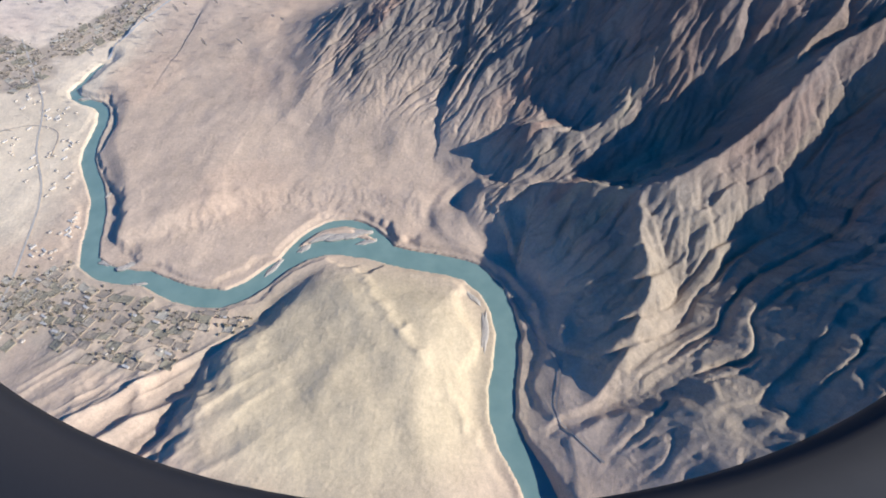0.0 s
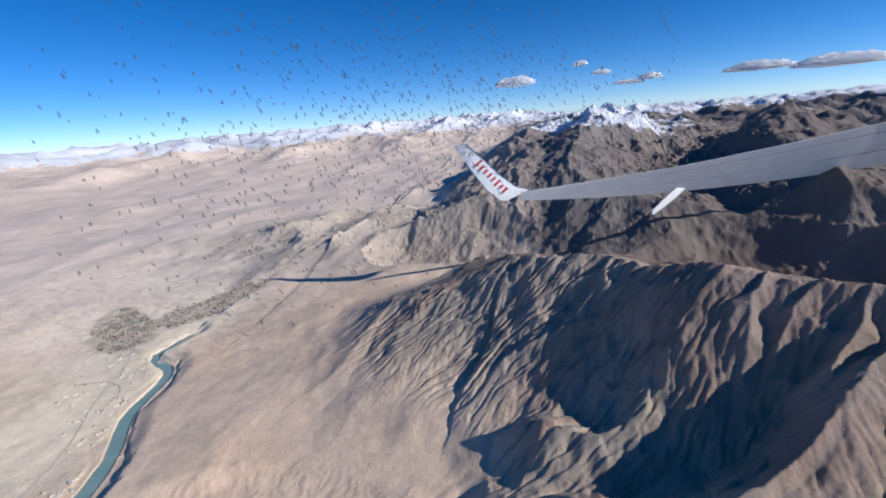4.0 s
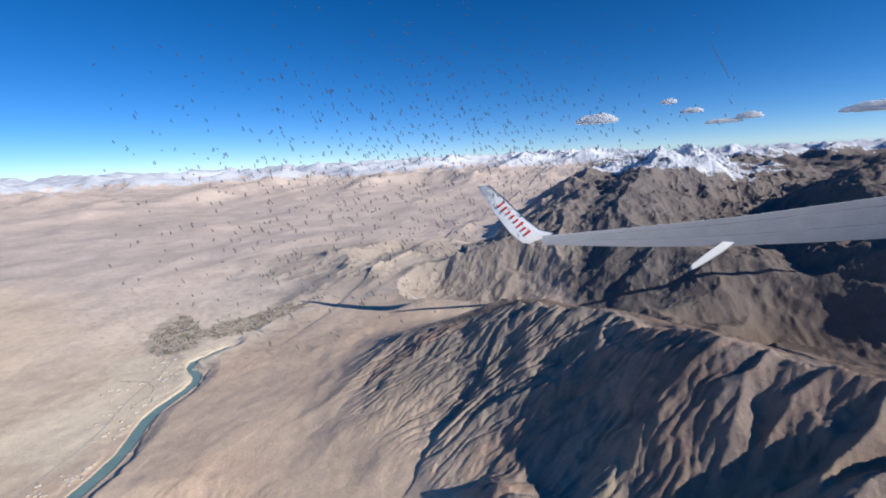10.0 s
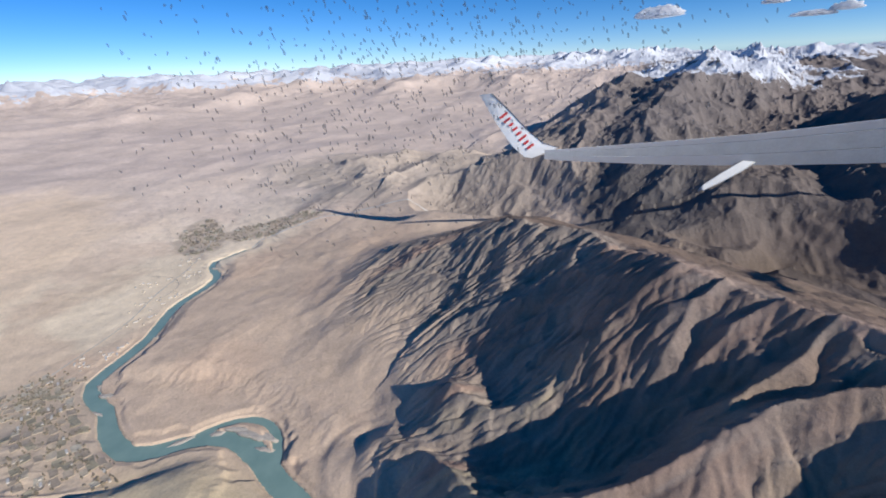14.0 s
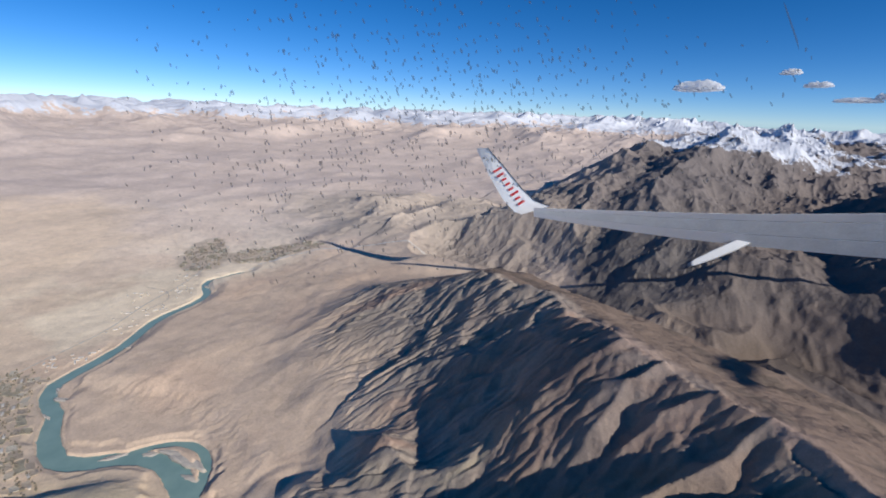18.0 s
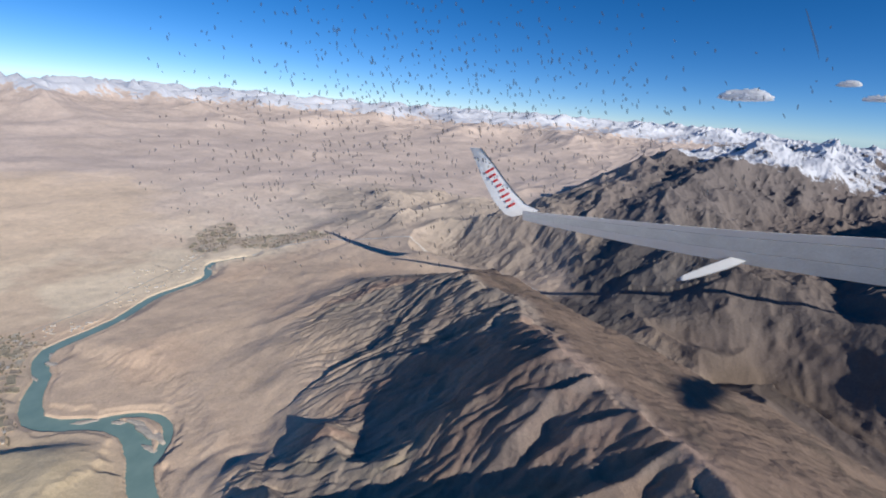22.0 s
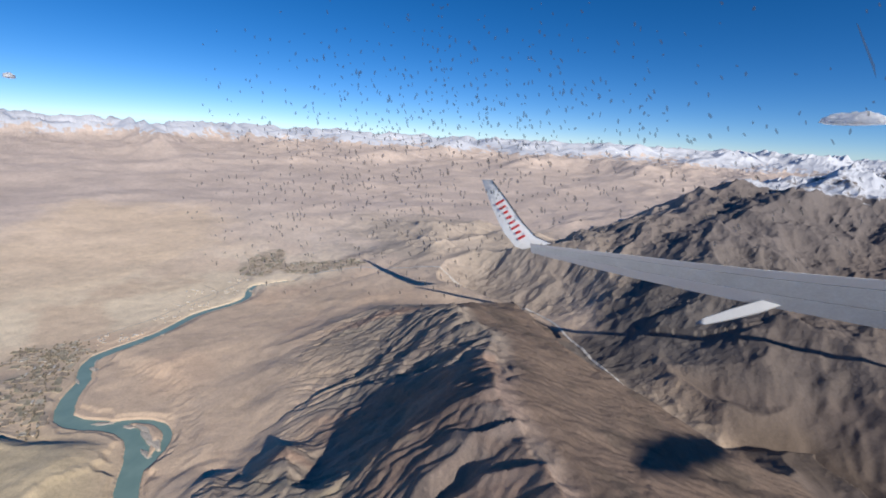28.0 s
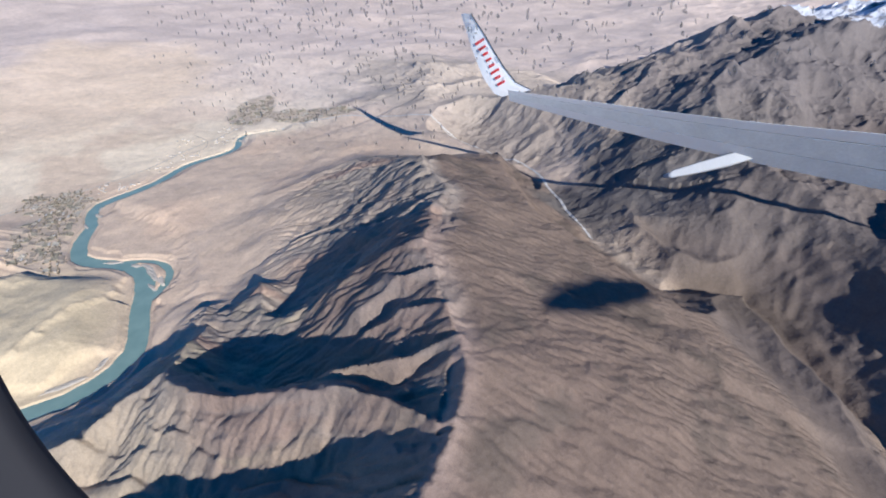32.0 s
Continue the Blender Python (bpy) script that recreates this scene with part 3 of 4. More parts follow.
R = np.hypot(X, Y)
n1, n2, n3 = fbm(X, Y, 60, 5, seed=51), fbm(X, Y, 200, 4, seed=52), fbm(X, Y, 18, 4, seed=53)
TINT = np.tile(np.array((0.465, 0.364, 0.275)), X.shape + (1,))
TINT = paint(TINT, (0.61, 0.52, 0.39), smooth(-10, 40, -(X + 225 + 0.1 * Y)) * 0.9)
TINT = paint(TINT, (0.47, 0.39, 0.265), smooth(0, 0.6, 1.15 - np.hypot((X + 45) / 85, (Y - 70) / 72)))
TINT = paint(TINT, (0.46, 0.34, 0.25), smooth(0.1, 0.6, n1 + 0.2) * 0.5)
TINT = paint(TINT, (0.258, 0.218, 0.182), smooth(6, 30, MOUNT + 12 * n1))
TINT = paint(TINT, (0.272, 0.198, 0.16), smooth(30, 70, MOUNT) * smooth(0.0, 0.5, n2 + 0.3 * n1 + 0.5 * smooth(60, 150, X) * smooth(330, 230, Y)))
HIGH = smooth(3, 16, MOUNT + 8 * n1)
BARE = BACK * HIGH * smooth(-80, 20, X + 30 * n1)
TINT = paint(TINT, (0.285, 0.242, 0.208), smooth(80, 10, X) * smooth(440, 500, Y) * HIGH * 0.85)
# far slope: mottled brown, darkened in the tint against the sun it faces
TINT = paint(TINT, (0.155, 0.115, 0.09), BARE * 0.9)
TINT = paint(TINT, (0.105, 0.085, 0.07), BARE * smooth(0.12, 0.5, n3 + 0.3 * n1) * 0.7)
# far ground pales with distance: haze painted into the tint
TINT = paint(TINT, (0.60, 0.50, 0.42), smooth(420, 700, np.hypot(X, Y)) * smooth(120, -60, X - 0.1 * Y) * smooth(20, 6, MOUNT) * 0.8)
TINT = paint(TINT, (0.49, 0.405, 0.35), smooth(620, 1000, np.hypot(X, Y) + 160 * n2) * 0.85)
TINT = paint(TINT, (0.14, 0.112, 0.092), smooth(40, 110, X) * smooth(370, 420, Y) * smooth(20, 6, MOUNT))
# sun-grazed lee face: dark reddish rock, deepened by its shade painted in
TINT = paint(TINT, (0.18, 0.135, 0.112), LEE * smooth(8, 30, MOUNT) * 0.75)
BANDS = np.where(FSIDE < 0, 1.0, 0.0) * smooth(8, 30, MOUNT) * (Y < 440)
TINT = paint(TINT, (0.29, 0.195, 0.15), (1 - 0.6 * LEE) * BANDS * smooth(0.52, 0.75, ridged(across, 0.1 * lean, 46, 4, 0.55, seed=82)) * 0.7)
TINT = paint(TINT, (0.315, 0.27, 0.19), (1 - 0.6 * LEE) * BANDS * smooth(0.55, 0.78, ridged(across + 30, 0.1 * lean, 38, 4, 0.55, seed=83)) * 0.65)
TINT = paint(TINT, (0.185, 0.165, 0.15), BANDS * smooth(0.5, 0.75, ridged(across - 20, 0.12 * lean, 24, 4, 0.55, seed=84)) * 0.5)
for ox, oy, la, lb, turn, soil in ((-400, 356, 70, 32, 141, (0.37, 0.312, 0.25)), (-332, 418, 76, 26, 48, (0.34, 0.286, 0.23)), (-190, 104, 74, 26, -20, (0.42, 0.345, 0.265)), (-238, 108, 38, 28, 60, (0.42, 0.345, 0.265))):
    t = radians(turn)
    u, v = (X - ox) * math.cos(t) + (Y - oy) * math.sin(t), -(X - ox) * math.sin(t) + (Y - oy) * math.cos(t)
    TINT = paint(TINT, soil, smooth(1.05, 0.8, np.hypot(u / la, v / lb) + 0.35 * n3) * 0.8)
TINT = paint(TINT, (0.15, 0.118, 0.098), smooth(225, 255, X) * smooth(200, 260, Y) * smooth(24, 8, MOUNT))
# range past the creek: grey rock, with its west-facing shade painted in
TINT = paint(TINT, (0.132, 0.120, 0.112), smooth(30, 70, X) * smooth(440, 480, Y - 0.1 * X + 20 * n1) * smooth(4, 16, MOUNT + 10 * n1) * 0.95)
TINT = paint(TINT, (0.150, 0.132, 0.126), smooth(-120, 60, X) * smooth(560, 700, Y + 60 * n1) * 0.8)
TINT = paint(TINT, (0.63, 0.495, 0.355), smooth(1.15, 0.7, np.hypot((X + 660) / 330, (Y - 190) / 190) + 0.5 * n2 + 0.25 * n1) * 0.75)
TINT = paint(TINT, (0.34, 0.292, 0.245), smooth(1.1, 0.55, np.hypot((X + 300) / 275, (Y - 670) / 190) + 0.35 * n1) * 0.85)
n4 = fbm(X, Y, 95, 6, 0.6, seed=54)
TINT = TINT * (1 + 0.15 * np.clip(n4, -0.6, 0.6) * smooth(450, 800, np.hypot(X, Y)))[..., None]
# slopes past the gorge, then its sunlit knob: shade painted into the tint
TINT = paint(TINT, (0.125, 0.104, 0.094), EAST * 0.75)
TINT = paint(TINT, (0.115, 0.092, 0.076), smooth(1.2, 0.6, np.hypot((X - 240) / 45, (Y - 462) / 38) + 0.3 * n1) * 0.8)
TINT = paint(TINT, (0.33, 0.275, 0.205), smooth(1.2, 0.6, np.hypot((X - 120) / 62, (Y - 88) / 62) + 0.3 * n1) * 0.7)
TINT = TINT * np.array((1.20, 1.17, 1.13)) * (1.19 - 0.02 * smooth(6, 22, MOUNT))[..., None]
MASSIF = snow_massif(X, Y)
H_SNOW = smooth(142, 205, H + 24 * fbm(X, Y, 120, 5, seed=61) + 30 * fbm(X, Y, 45, 4, 0.6, seed=62) - 20 * smooth(0.3, 0.9, SLOPE) + 62 * MASSIF + 44 * smooth(1900, 2800, R)) * smooth(800, 980, R) * (1 - 0.2 * smooth(2300, 1900, R))


NORMAL = np.stack((-gx_, -gy_, np.ones_like(H)), -1)
NORMAL /= np.linalg.norm(NORMAL, axis=-1, keepdims=True)


def sheet(name, mask, mat, label, category):
    """The faces of the land grid that the mask picks, as one mesh."""
    nx, ny = X.shape
    idx = np.arange(nx * ny).reshape(nx, ny)
    quads = np.stack((idx[:-1, :-1], idx[1:, :-1], idx[1:, 1:], idx[:-1, 1:]), -1)[mask].reshape(-1, 4)
    used, inv = np.unique(quads, return_inverse=True)
    co = np.stack((X.ravel()[used], Y.ravel()[used], H.ravel()[used]), 1)
    me = bpy.data.meshes.new(name)
    me.vertices.add(len(used))
    me.vertices.foreach_set("co", co.ravel())
    k = len(quads)
    me.loops.add(4 * k)
    me.loops.foreach_set("vertex_index", inv.ravel().astype(np.int32))
    me.polygons.add(k)
    me.polygons.foreach_set("loop_start", np.arange(0, 4 * k, 4, dtype=np.int32))
    me.polygons.foreach_set("use_smooth", np.ones(k, bool))
    me.update(calc_edges=True)
    me.normals_split_custom_set_from_vertices(NORMAL.reshape(-1, 3)[used])
    col = me.color_attributes.new("tint", "FLOAT_COLOR", "POINT")
    rgba = np.ones((len(used), 4), np.float32)
    rgba[:, 3] = H_SNOW.reshape(-1)[used]
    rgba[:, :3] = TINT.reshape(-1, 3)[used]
    col.data.foreach_set("color", rgba.ravel())
    me.materials.append(mat)
    return tagged(new(name, me), label, category, "", "structure")


REGION = np.zeros(X.shape, int)
REGION[(MOUNT > 9) & (FD < 240) & (Y < 440)] = 1
REGION[(MOUNT > 9) & (REGION == 0) & (X > -180)] = 2
REGION[(R > 900) & (X > 0.12 * Y - 120) & (Y > 500)] = 3
REGION[(R > 2300) & (REGION != 3)] = 4
REGION = REGION[:-1, :-1]
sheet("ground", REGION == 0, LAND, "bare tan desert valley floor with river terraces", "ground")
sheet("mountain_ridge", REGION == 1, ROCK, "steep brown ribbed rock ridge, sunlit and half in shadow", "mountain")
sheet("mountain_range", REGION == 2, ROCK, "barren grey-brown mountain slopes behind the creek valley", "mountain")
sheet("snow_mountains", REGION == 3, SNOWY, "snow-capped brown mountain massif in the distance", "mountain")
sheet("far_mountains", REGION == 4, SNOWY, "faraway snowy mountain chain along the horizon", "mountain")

# ---- the river ----
def ribbon(name, line, widen, z, mat, label, category):
    bm = bmesh.new()
    prev = None
    for k in range(len(line)):
        a, b = line[max(0, k - 1)], line[min(len(line) - 1, k + 1)]
        t = np.array((b[0] - a[0], b[1] - a[1])) / np.hypot(b[0] - a[0], b[1] - a[1])
        w = line[k][2] + widen
        row = [bm.verts.new((line[k][0] - t[1] * w * s, line[k][1] + t[0] * w * s, z)) for s in (-1, -0.33, 0.33, 1)]
        if prev:
            for i in range(3):
                bm.faces.new((prev[i], row[i], row[i + 1], prev[i + 1]))
        prev = row
    bmesh.ops.recalc_face_normals(bm, faces=bm.faces)
    me = bpy.data.meshes.new(name)
    bm.to_mesh(me)
    bm.free()
    me.materials.append(mat)
    return tagged(new(name, me), label, category, "", "structure")


side_water = ribbon("water", SIDE_CHANNEL, 3.0, -0.03, WATER, "narrow side channel of the river round a gravel bar", "river")
water = ribbon("water", RIVER, 4.0, 0.0, WATER, "turquoise glacial river winding through the desert valley", "river")

# ---- helpers for things ----
def part(name, bm, mat, parent=None, label="", smooth_faces=False):
    """Links a bmesh as one mesh object, under a thing or a part."""
    me = bpy.data.meshes.new(name)
    bmesh.ops.recalc_face_normals(bm, faces=bm.faces)
    if smooth_faces:
        for f in bm.faces:
            f.smooth = True
    bm.to_mesh(me)
    bm.free()
    me.materials.append(mat)
    ob = new(name, me)
    if parent:
        ob.parent = parent
    return tagged(ob, label)


def ground_height(x, y):
    i = int(np.clip(np.searchsorted(XS, x) - 1, 0, len(XS) - 2))
    j = int(np.clip(np.searchsorted(YS, y) - 1, 0, len(YS) - 2))
    u, v = (x - XS[i]) / (XS[i + 1] - XS[i]), (y - YS[j]) / (YS[j + 1] - YS[j])
    return (H[i, j] * (1 - u) + H[i + 1, j] * u) * (1 - v) + (H[i, j + 1] * (1 - u) + H[i + 1, j + 1] * u) * v


def loft(bm, rings, closed=True, caps=True):
    """Skins a row of rings of as many points each."""
    rows = [[bm.verts.new(p) for p in ring] for ring in rings]
    n = len(rows[0])
    for a, b in zip(rows, rows[1:]):
        for k in range(n if closed else n - 1):
            bm.faces.new((a[k], a[(k + 1) % n], b[(k + 1) % n], b[k]))
    if caps and closed:
        bm.faces.new(rows[0])
        bm.faces.new(rows[-1][::-1])
    return rows


# ---- the aircraft's wing, with its upturned tip ----
GREY_PAINT = plain("grey_wing_paint", (0.83, 0.85, 0.84), 0.36, 0.0, 0.15, 0.07)
PALE_PAINT = plain("pale_wing_paint", (0.88, 0.88, 0.88), 0.34, 0.0, 0.06, 0.06)
FAIRING_PAINT = plain("fairing_paint", (0.62, 0.62, 0.61), 0.5, 0.0, 0.08, 0.1)
WHITE_PAINT = plain("white_winglet_paint", (0.90, 0.90, 0.89), 0.25, 0.0, 0.04, 0.08)
RED_PAINT = plain("red_winglet_paint", (0.62, 0.05, 0.05), 0.4, 0.0, 0.08, 0.3)
SEAM = plain("dark_seam", (0.045, 0.05, 0.055), 0.7, 0.0, 0.1, 0.3)

wing = tagged(new("aircraft_wing"), "pale grey airliner wing with a white upturned winglet over the valley", "aircraft wing")
wing.matrix_world = pose(173.09, 69.88, 205.29, -18.93, -2.95, 33.60)


def span(a, b, depth):
    """A point of the wing, by its sideways and upward slope as seen from the seat, and its distance."""
    return Vector((a * depth, depth, b * depth))


# along the span: slope sideways, slope up of the trailing edge, slope up of the leading edge
STATIONS = [(0.2091, 0.0871, 0.1086), (0.256, 0.0777, 0.1046), (0.3097, 0.0684, 0.1019), (0.4437, 0.0456, 0.0952), (0.5777, 0.0255, 0.0885), (0.7118, 0.008, 0.0831), (0.8458, -0.008, 0.0804), (0.9799, -0.0228, 0.0791), (1.071, -0.0322, 0.0777), (1.248, -0.0496, 0.0764), (1.5831, -0.0791, 0.0764), (2.3, -0.13, 0.0764)]


def chord_depth(a):
    """How far the leading edge lies before or behind the trailing edge: the wing is flown nearly edge-on to the sun."""
    return 1.012 - 0.1445 * a + 0.040 * a * a


def wing_ring(a, lo, hi, k0=0.0, k1=1.0, lift=0.0, thick=0.5):
    """An aerofoil section between two shares of the chord."""
    near = 404.0 - 70.0 * a
    te, le = span(a, lo, near), span(a, hi, near * chord_depth(a))
    ring = []
    for k in np.linspace(k0, k1, 6):
        p = te.lerp(le, k)
        p.z += thick * math.sin(math.pi * min(1, 0.08 + 0.9 * k)) * 0.9 + lift
        ring.append(p)
    for k in np.linspace(k1, k0, 6):
        p = te.lerp(le, k)
        p.z -= thick * (0.35 + 0.5 * math.sin(math.pi * k)) - lift
        ring.append(p)
    return ring


def wing_piece(name, k0, k1, i0, i1, mat, label="", lift=0.0, thick=0.5):
    bm = bmesh.new()
    loft(bm, [wing_ring(*st, k0, k1, lift, thick) for st in STATIONS[i0:i1]])
    return part(name, bm, mat, wing, label, False)


wing_piece("main_panel", 0.40, 0.80, 0, 12, GREY_PAINT, "weathered grey upper wing skin")
wing_piece("leading_edge_slat", 0.815, 1.0, 0, 12, PALE_PAINT, "pale polished leading edge slat")
wing_piece("aileron", 0.0, 0.385, 0, 6, PALE_PAINT, "pale grey aileron")
wing_piece("flap", 0.0, 0.385, 5, 9, GREY_PAINT, "grey trailing edge flap")
wing_piece("inner_flap", 0.0, 0.385, 8, 12, GREY_PAINT, "grey inboard flap")
for k0, k1, i0, i1 in ((0.374, 0.402, 1, 12), (0.796, 0.818, 1, 12), (0.19, 0.21, 4, 12)):
    wing_piece("panel_seam", k0, k1, i0, i1, SEAM, "dark seam between wing panels", 0.14)

# the winglet: rings from the root up to the tip (front edge, back edge: slope sideways, slope up)
WINGLET = [((0.248, 0.1099), (0.1823, 0.0925)), ((0.2131, 0.1233), (0.1649, 0.0979)), ((0.1823, 0.1542), (0.1381, 0.1273)), ((0.1595, 0.1823), (0.1206, 0.1582)), ((0.1381, 0.2105), (0.1059, 0.1863)), ((0.1166, 0.2359), (0.0898, 0.2225)), ((0.1032, 0.252), (0.0764, 0.252))]
bm = bmesh.new()
rings = []
for (a1, b1), (a2, b2) in WINGLET:
    f, g = span(a1, b1, 395.4), span(a2, b2, 401.6)
    rings.append([g, g.lerp(f, 0.3) + Vector((0, -0.35, 0)), g.lerp(f, 0.75) + Vector((0, -0.3, 0)), f, g.lerp(f, 0.75) + Vector((0.1, 0.3, 0)), g.lerp(f, 0.3) + Vector((0.1, 0.35, 0))])
loft(bm, rings)
winglet = part("winglet", bm, WHITE_PAINT, wing, "white upturned winglet with red markings")
bm = bmesh.new()
loft(bm, [[span(a1 - 0.0005, b1 + 0.0004, 394.8), span(a1 + 0.0012, b1 + 0.0006, 395.6), span(a1 + 0.0010, b1, 396.0)] for (a1, b1), _ in WINGLET])
part("leading_edge", bm, SEAM, winglet, "dark leading edge strip")
# eight slanting red bars stand for the airline's name
for k, (wide, shift) in enumerate(((1.0, 0.0), (0.8, -0.12), (0.55, -0.05), (0.6, 0.0), (0.6, 0.0), (0.95, 0.06), (0.6, 0.0), (0.8, 0.1))):
    u = 0.06 + k * 0.125
    c0 = Vector((0.122, 0.2051)).lerp(Vector((0.1836, 0.1139)), u)
    stroke, cross = Vector((0.0018, -0.0026)), Vector((0.0092, 0.0062)) * wide
    c0 = c0 + Vector((0.0092, 0.0062)) * shift
    bm = bmesh.new()
    ends = [(c0 - cross - stroke, 1.3), (c0 + cross - stroke * 0.6, -1.3), (c0 + cross + stroke, -1.3), (c0 - cross + stroke * 0.7, 1.3)]
    loft(bm, [[span(p.x, p.y, 398.3 + d + e * wide) for p, e in ends] for d in (-1.5, -0.3)])
    part("red_mark", bm, RED_PAINT, winglet, "red painted mark")

# fairings of the flap tracks hang below the wing
def fairing(a0, b0, a1, b1, size):
    bm = bmesh.new()
    tip, root = span(a0, b0, 396.0 - 70 * a0), span(a1, b1, 401.0 - 70 * a1)
    rings = []
    for k, w, d in ((0.0, 0.25, 0.25), (0.12, 0.75, 0.7), (0.4, 1.0, 1.0), (0.75, 1.0, 1.15), (1.0, 0.9, 0.8)):
        c = tip.lerp(root, k)
        rings.append([c + Vector((math.cos(t) * 1.1 * w * size, 0, math.sin(t) * 4.4 * d * size)) for t in np.linspace(0, 2 * math.pi, 9)[:-1]])
    loft(bm, rings)
    return part("flap_fairing", bm, FAIRING_PAINT, wing, "pale pointed flap track fairing", True)


fairing(0.5724, -0.0375, 0.7279, 0.0228, 0.95)

# ---- clouds ----
CLOUD, n, l, b = material("cloud", 1.0)
b.inputs["Base Color"].default_value = (0.93, 0.93, 0.94, 1)
b.inputs["Subsurface Weight"].default_value, b.inputs["Subsurface Radius"].default_value, b.inputs["Subsurface Scale"].default_value = 1.0, (1, 1, 1), 60.0
thin, both = n.new("ShaderNodeBsdfTranslucent"), n.new("ShaderNodeMixShader")
thin.inputs["Color"].default_value, both.inputs[0].default_value = (0.95, 0.95, 0.95, 1), 0.4
l.new(b.outputs[0], both.inputs[1])
l.new(thin.outputs[0], both.inputs[2])
l.new(both.outputs[0], n["Material Output"].inputs["Surface"])


def cloud(name, place, length, height, lumps, seed, label, turn=0.0, deep=0.22):
    bm = bmesh.new()
    bmesh.ops.create_icosphere(bm, subdivisions=5, radius=1.0)
    shift = Vector((seed * 3.7, seed * 1.3, 0))
    for v in bm.verts:
        c = v.co.copy()
        puff = 1.0 - abs(noise.noise(Vector((c.x * lumps * 0.16, c.y * 2.0, c.z * 2.0)) + shift))
        fine = noise.fractal(Vector((c.x * lumps * 0.3, c.y * 3.5, c.z * 3.5)) + shift, 0.75, 2.1, 5)
        k = 0.42 + 0.62 * puff ** 2 + 0.16 * fine
        top = 1.0 if c.z > 0 else 0.25
        v.co = Vector((c.x * length * 0.5 * (0.75 + 0.25 * k), c.y * length * deep * k, c.z * height * k * top))
    ob = part(name, bm, CLOUD, None, "", True)
    ob.matrix_world = pose(*place, 0, 0, turn)
    return tagged(ob, label, "cloud", "clouds over the far range")


for k, (place, length, height) in enumerate((((-15, 3616, 410), 330, 62), ((470, 3589, 505), 120, 30), ((618, 3576, 430), 150, 30), ((953, 3514, 366), 160, 38), ((811, 3547, 345), 230, 26), ((1560, 3304, 352), 420, 50), ((1900, 3100, 330), 500, 60), ((-3352, 60, 395), 110, 26))):
    cloud("cloud", place, length, height, 16, 40 + k, "small white fair-weather cloud low over the far mountains", -15)
shade = Vector((184, 337, 60)) + SUN * 620
cloud("cloud", shade, 122, 7, 24, 77, "lone small white cloud whose shadow falls on the slope", 50, 0.082)


# ---- gravel bars in the river ----
GRAVEL = plain("pale_gravel", (0.56, 0.50, 0.42), 0.95, 0.0, 0.18, 0.5, 0.4)


def gravel_bar(x, y, length, width, turn, seed):
    r = random.Random(seed)
    bm = bmesh.new()
    n, rings = 36, []
    for k, (s, z) in enumerate(((1.0, -1.2), (0.96, 0.02), (0.8, 0.3), (0.45, 0.5))):
        ring = []
        for t in np.linspace(0, 2 * math.pi, n, endpoint=False):
            w = 1 + 0.22 * math.sin(2 * t + seed) + 0.14 * math.sin(5 * t + 2 * seed) + 0.06 * r.uniform(-1, 1)
            ring.append((math.cos(t) * length * s * w, math.sin(t) * width * s * w, z + 0.08 * r.uniform(-1, 1) * (k > 1)))
        rings.append(ring)
    loft(bm, rings)
    ob = part("gravel_bar", bm, GRAVEL, None, "", True)
    ob.matrix_world = pose(x, y, max(0.05, ground_height(x, y) - 0.1), 0, 0, turn)
    return tagged(ob, "pale washed gravel bar at the edge of the turquoise river", "gravel bar", "gravel bars in the river", "structure")


for k, bar in enumerate(((-64, 156, 12, 3.6, 8), (-78, 155, 8, 2.6, 24), (-52, 151, 6, 1.8, 20), (-89, 147, 5, 1.8, 48), (-104, 134, 9, 1.5, 55), (-189, 137, 9, 2.0, 15), (-205, 139, 5, 2.0, -20), (-180, 124, 5, 1.4, 10), (-229, 196, 4, 1.6, 70), (-300, 306, 8, 2.2, 20), (14, 92, 14, 1.8, 85), (8, 112, 8, 1.6, 130))):
    gravel_bar(*bar, k + 1)

# ---- oases: fields, trees, houses, tracks ----
FIELD_MATS = [plain("fallow_field", (0.45, 0.37, 0.28), 0.95, 0, 0.2, 0.3, 0.3), plain("stubble_field", (0.52, 0.44, 0.33), 0.95, 0, 0.2, 0.3, 0.3), plain("green_field", (0.35, 0.31, 0.225), 0.95, 0, 0.25, 0.3, 0.3), plain("tilled_field", (0.38, 0.315, 0.245), 0.95, 0, 0.2, 0.3, 0.3), plain("dusty_field", (0.50, 0.45, 0.36), 0.95, 0, 0.2, 0.3, 0.3)]
FIELD_NAMES = ("bare brown fallow field", "pale stubble field after harvest", "dull green irrigated field", "dark freshly tilled field", "dry dusty field")
OASES = [(-400, 356, 64, 28, 141, 9.5), (-332, 418, 72, 24, 48, 9.5), (-190, 104, 68, 24, -20, 8.0), (-238, 108, 36, 26, 60, 8.0), (-130, 100, 22, 8, -10, 7.0)]
dice = random.Random(11)


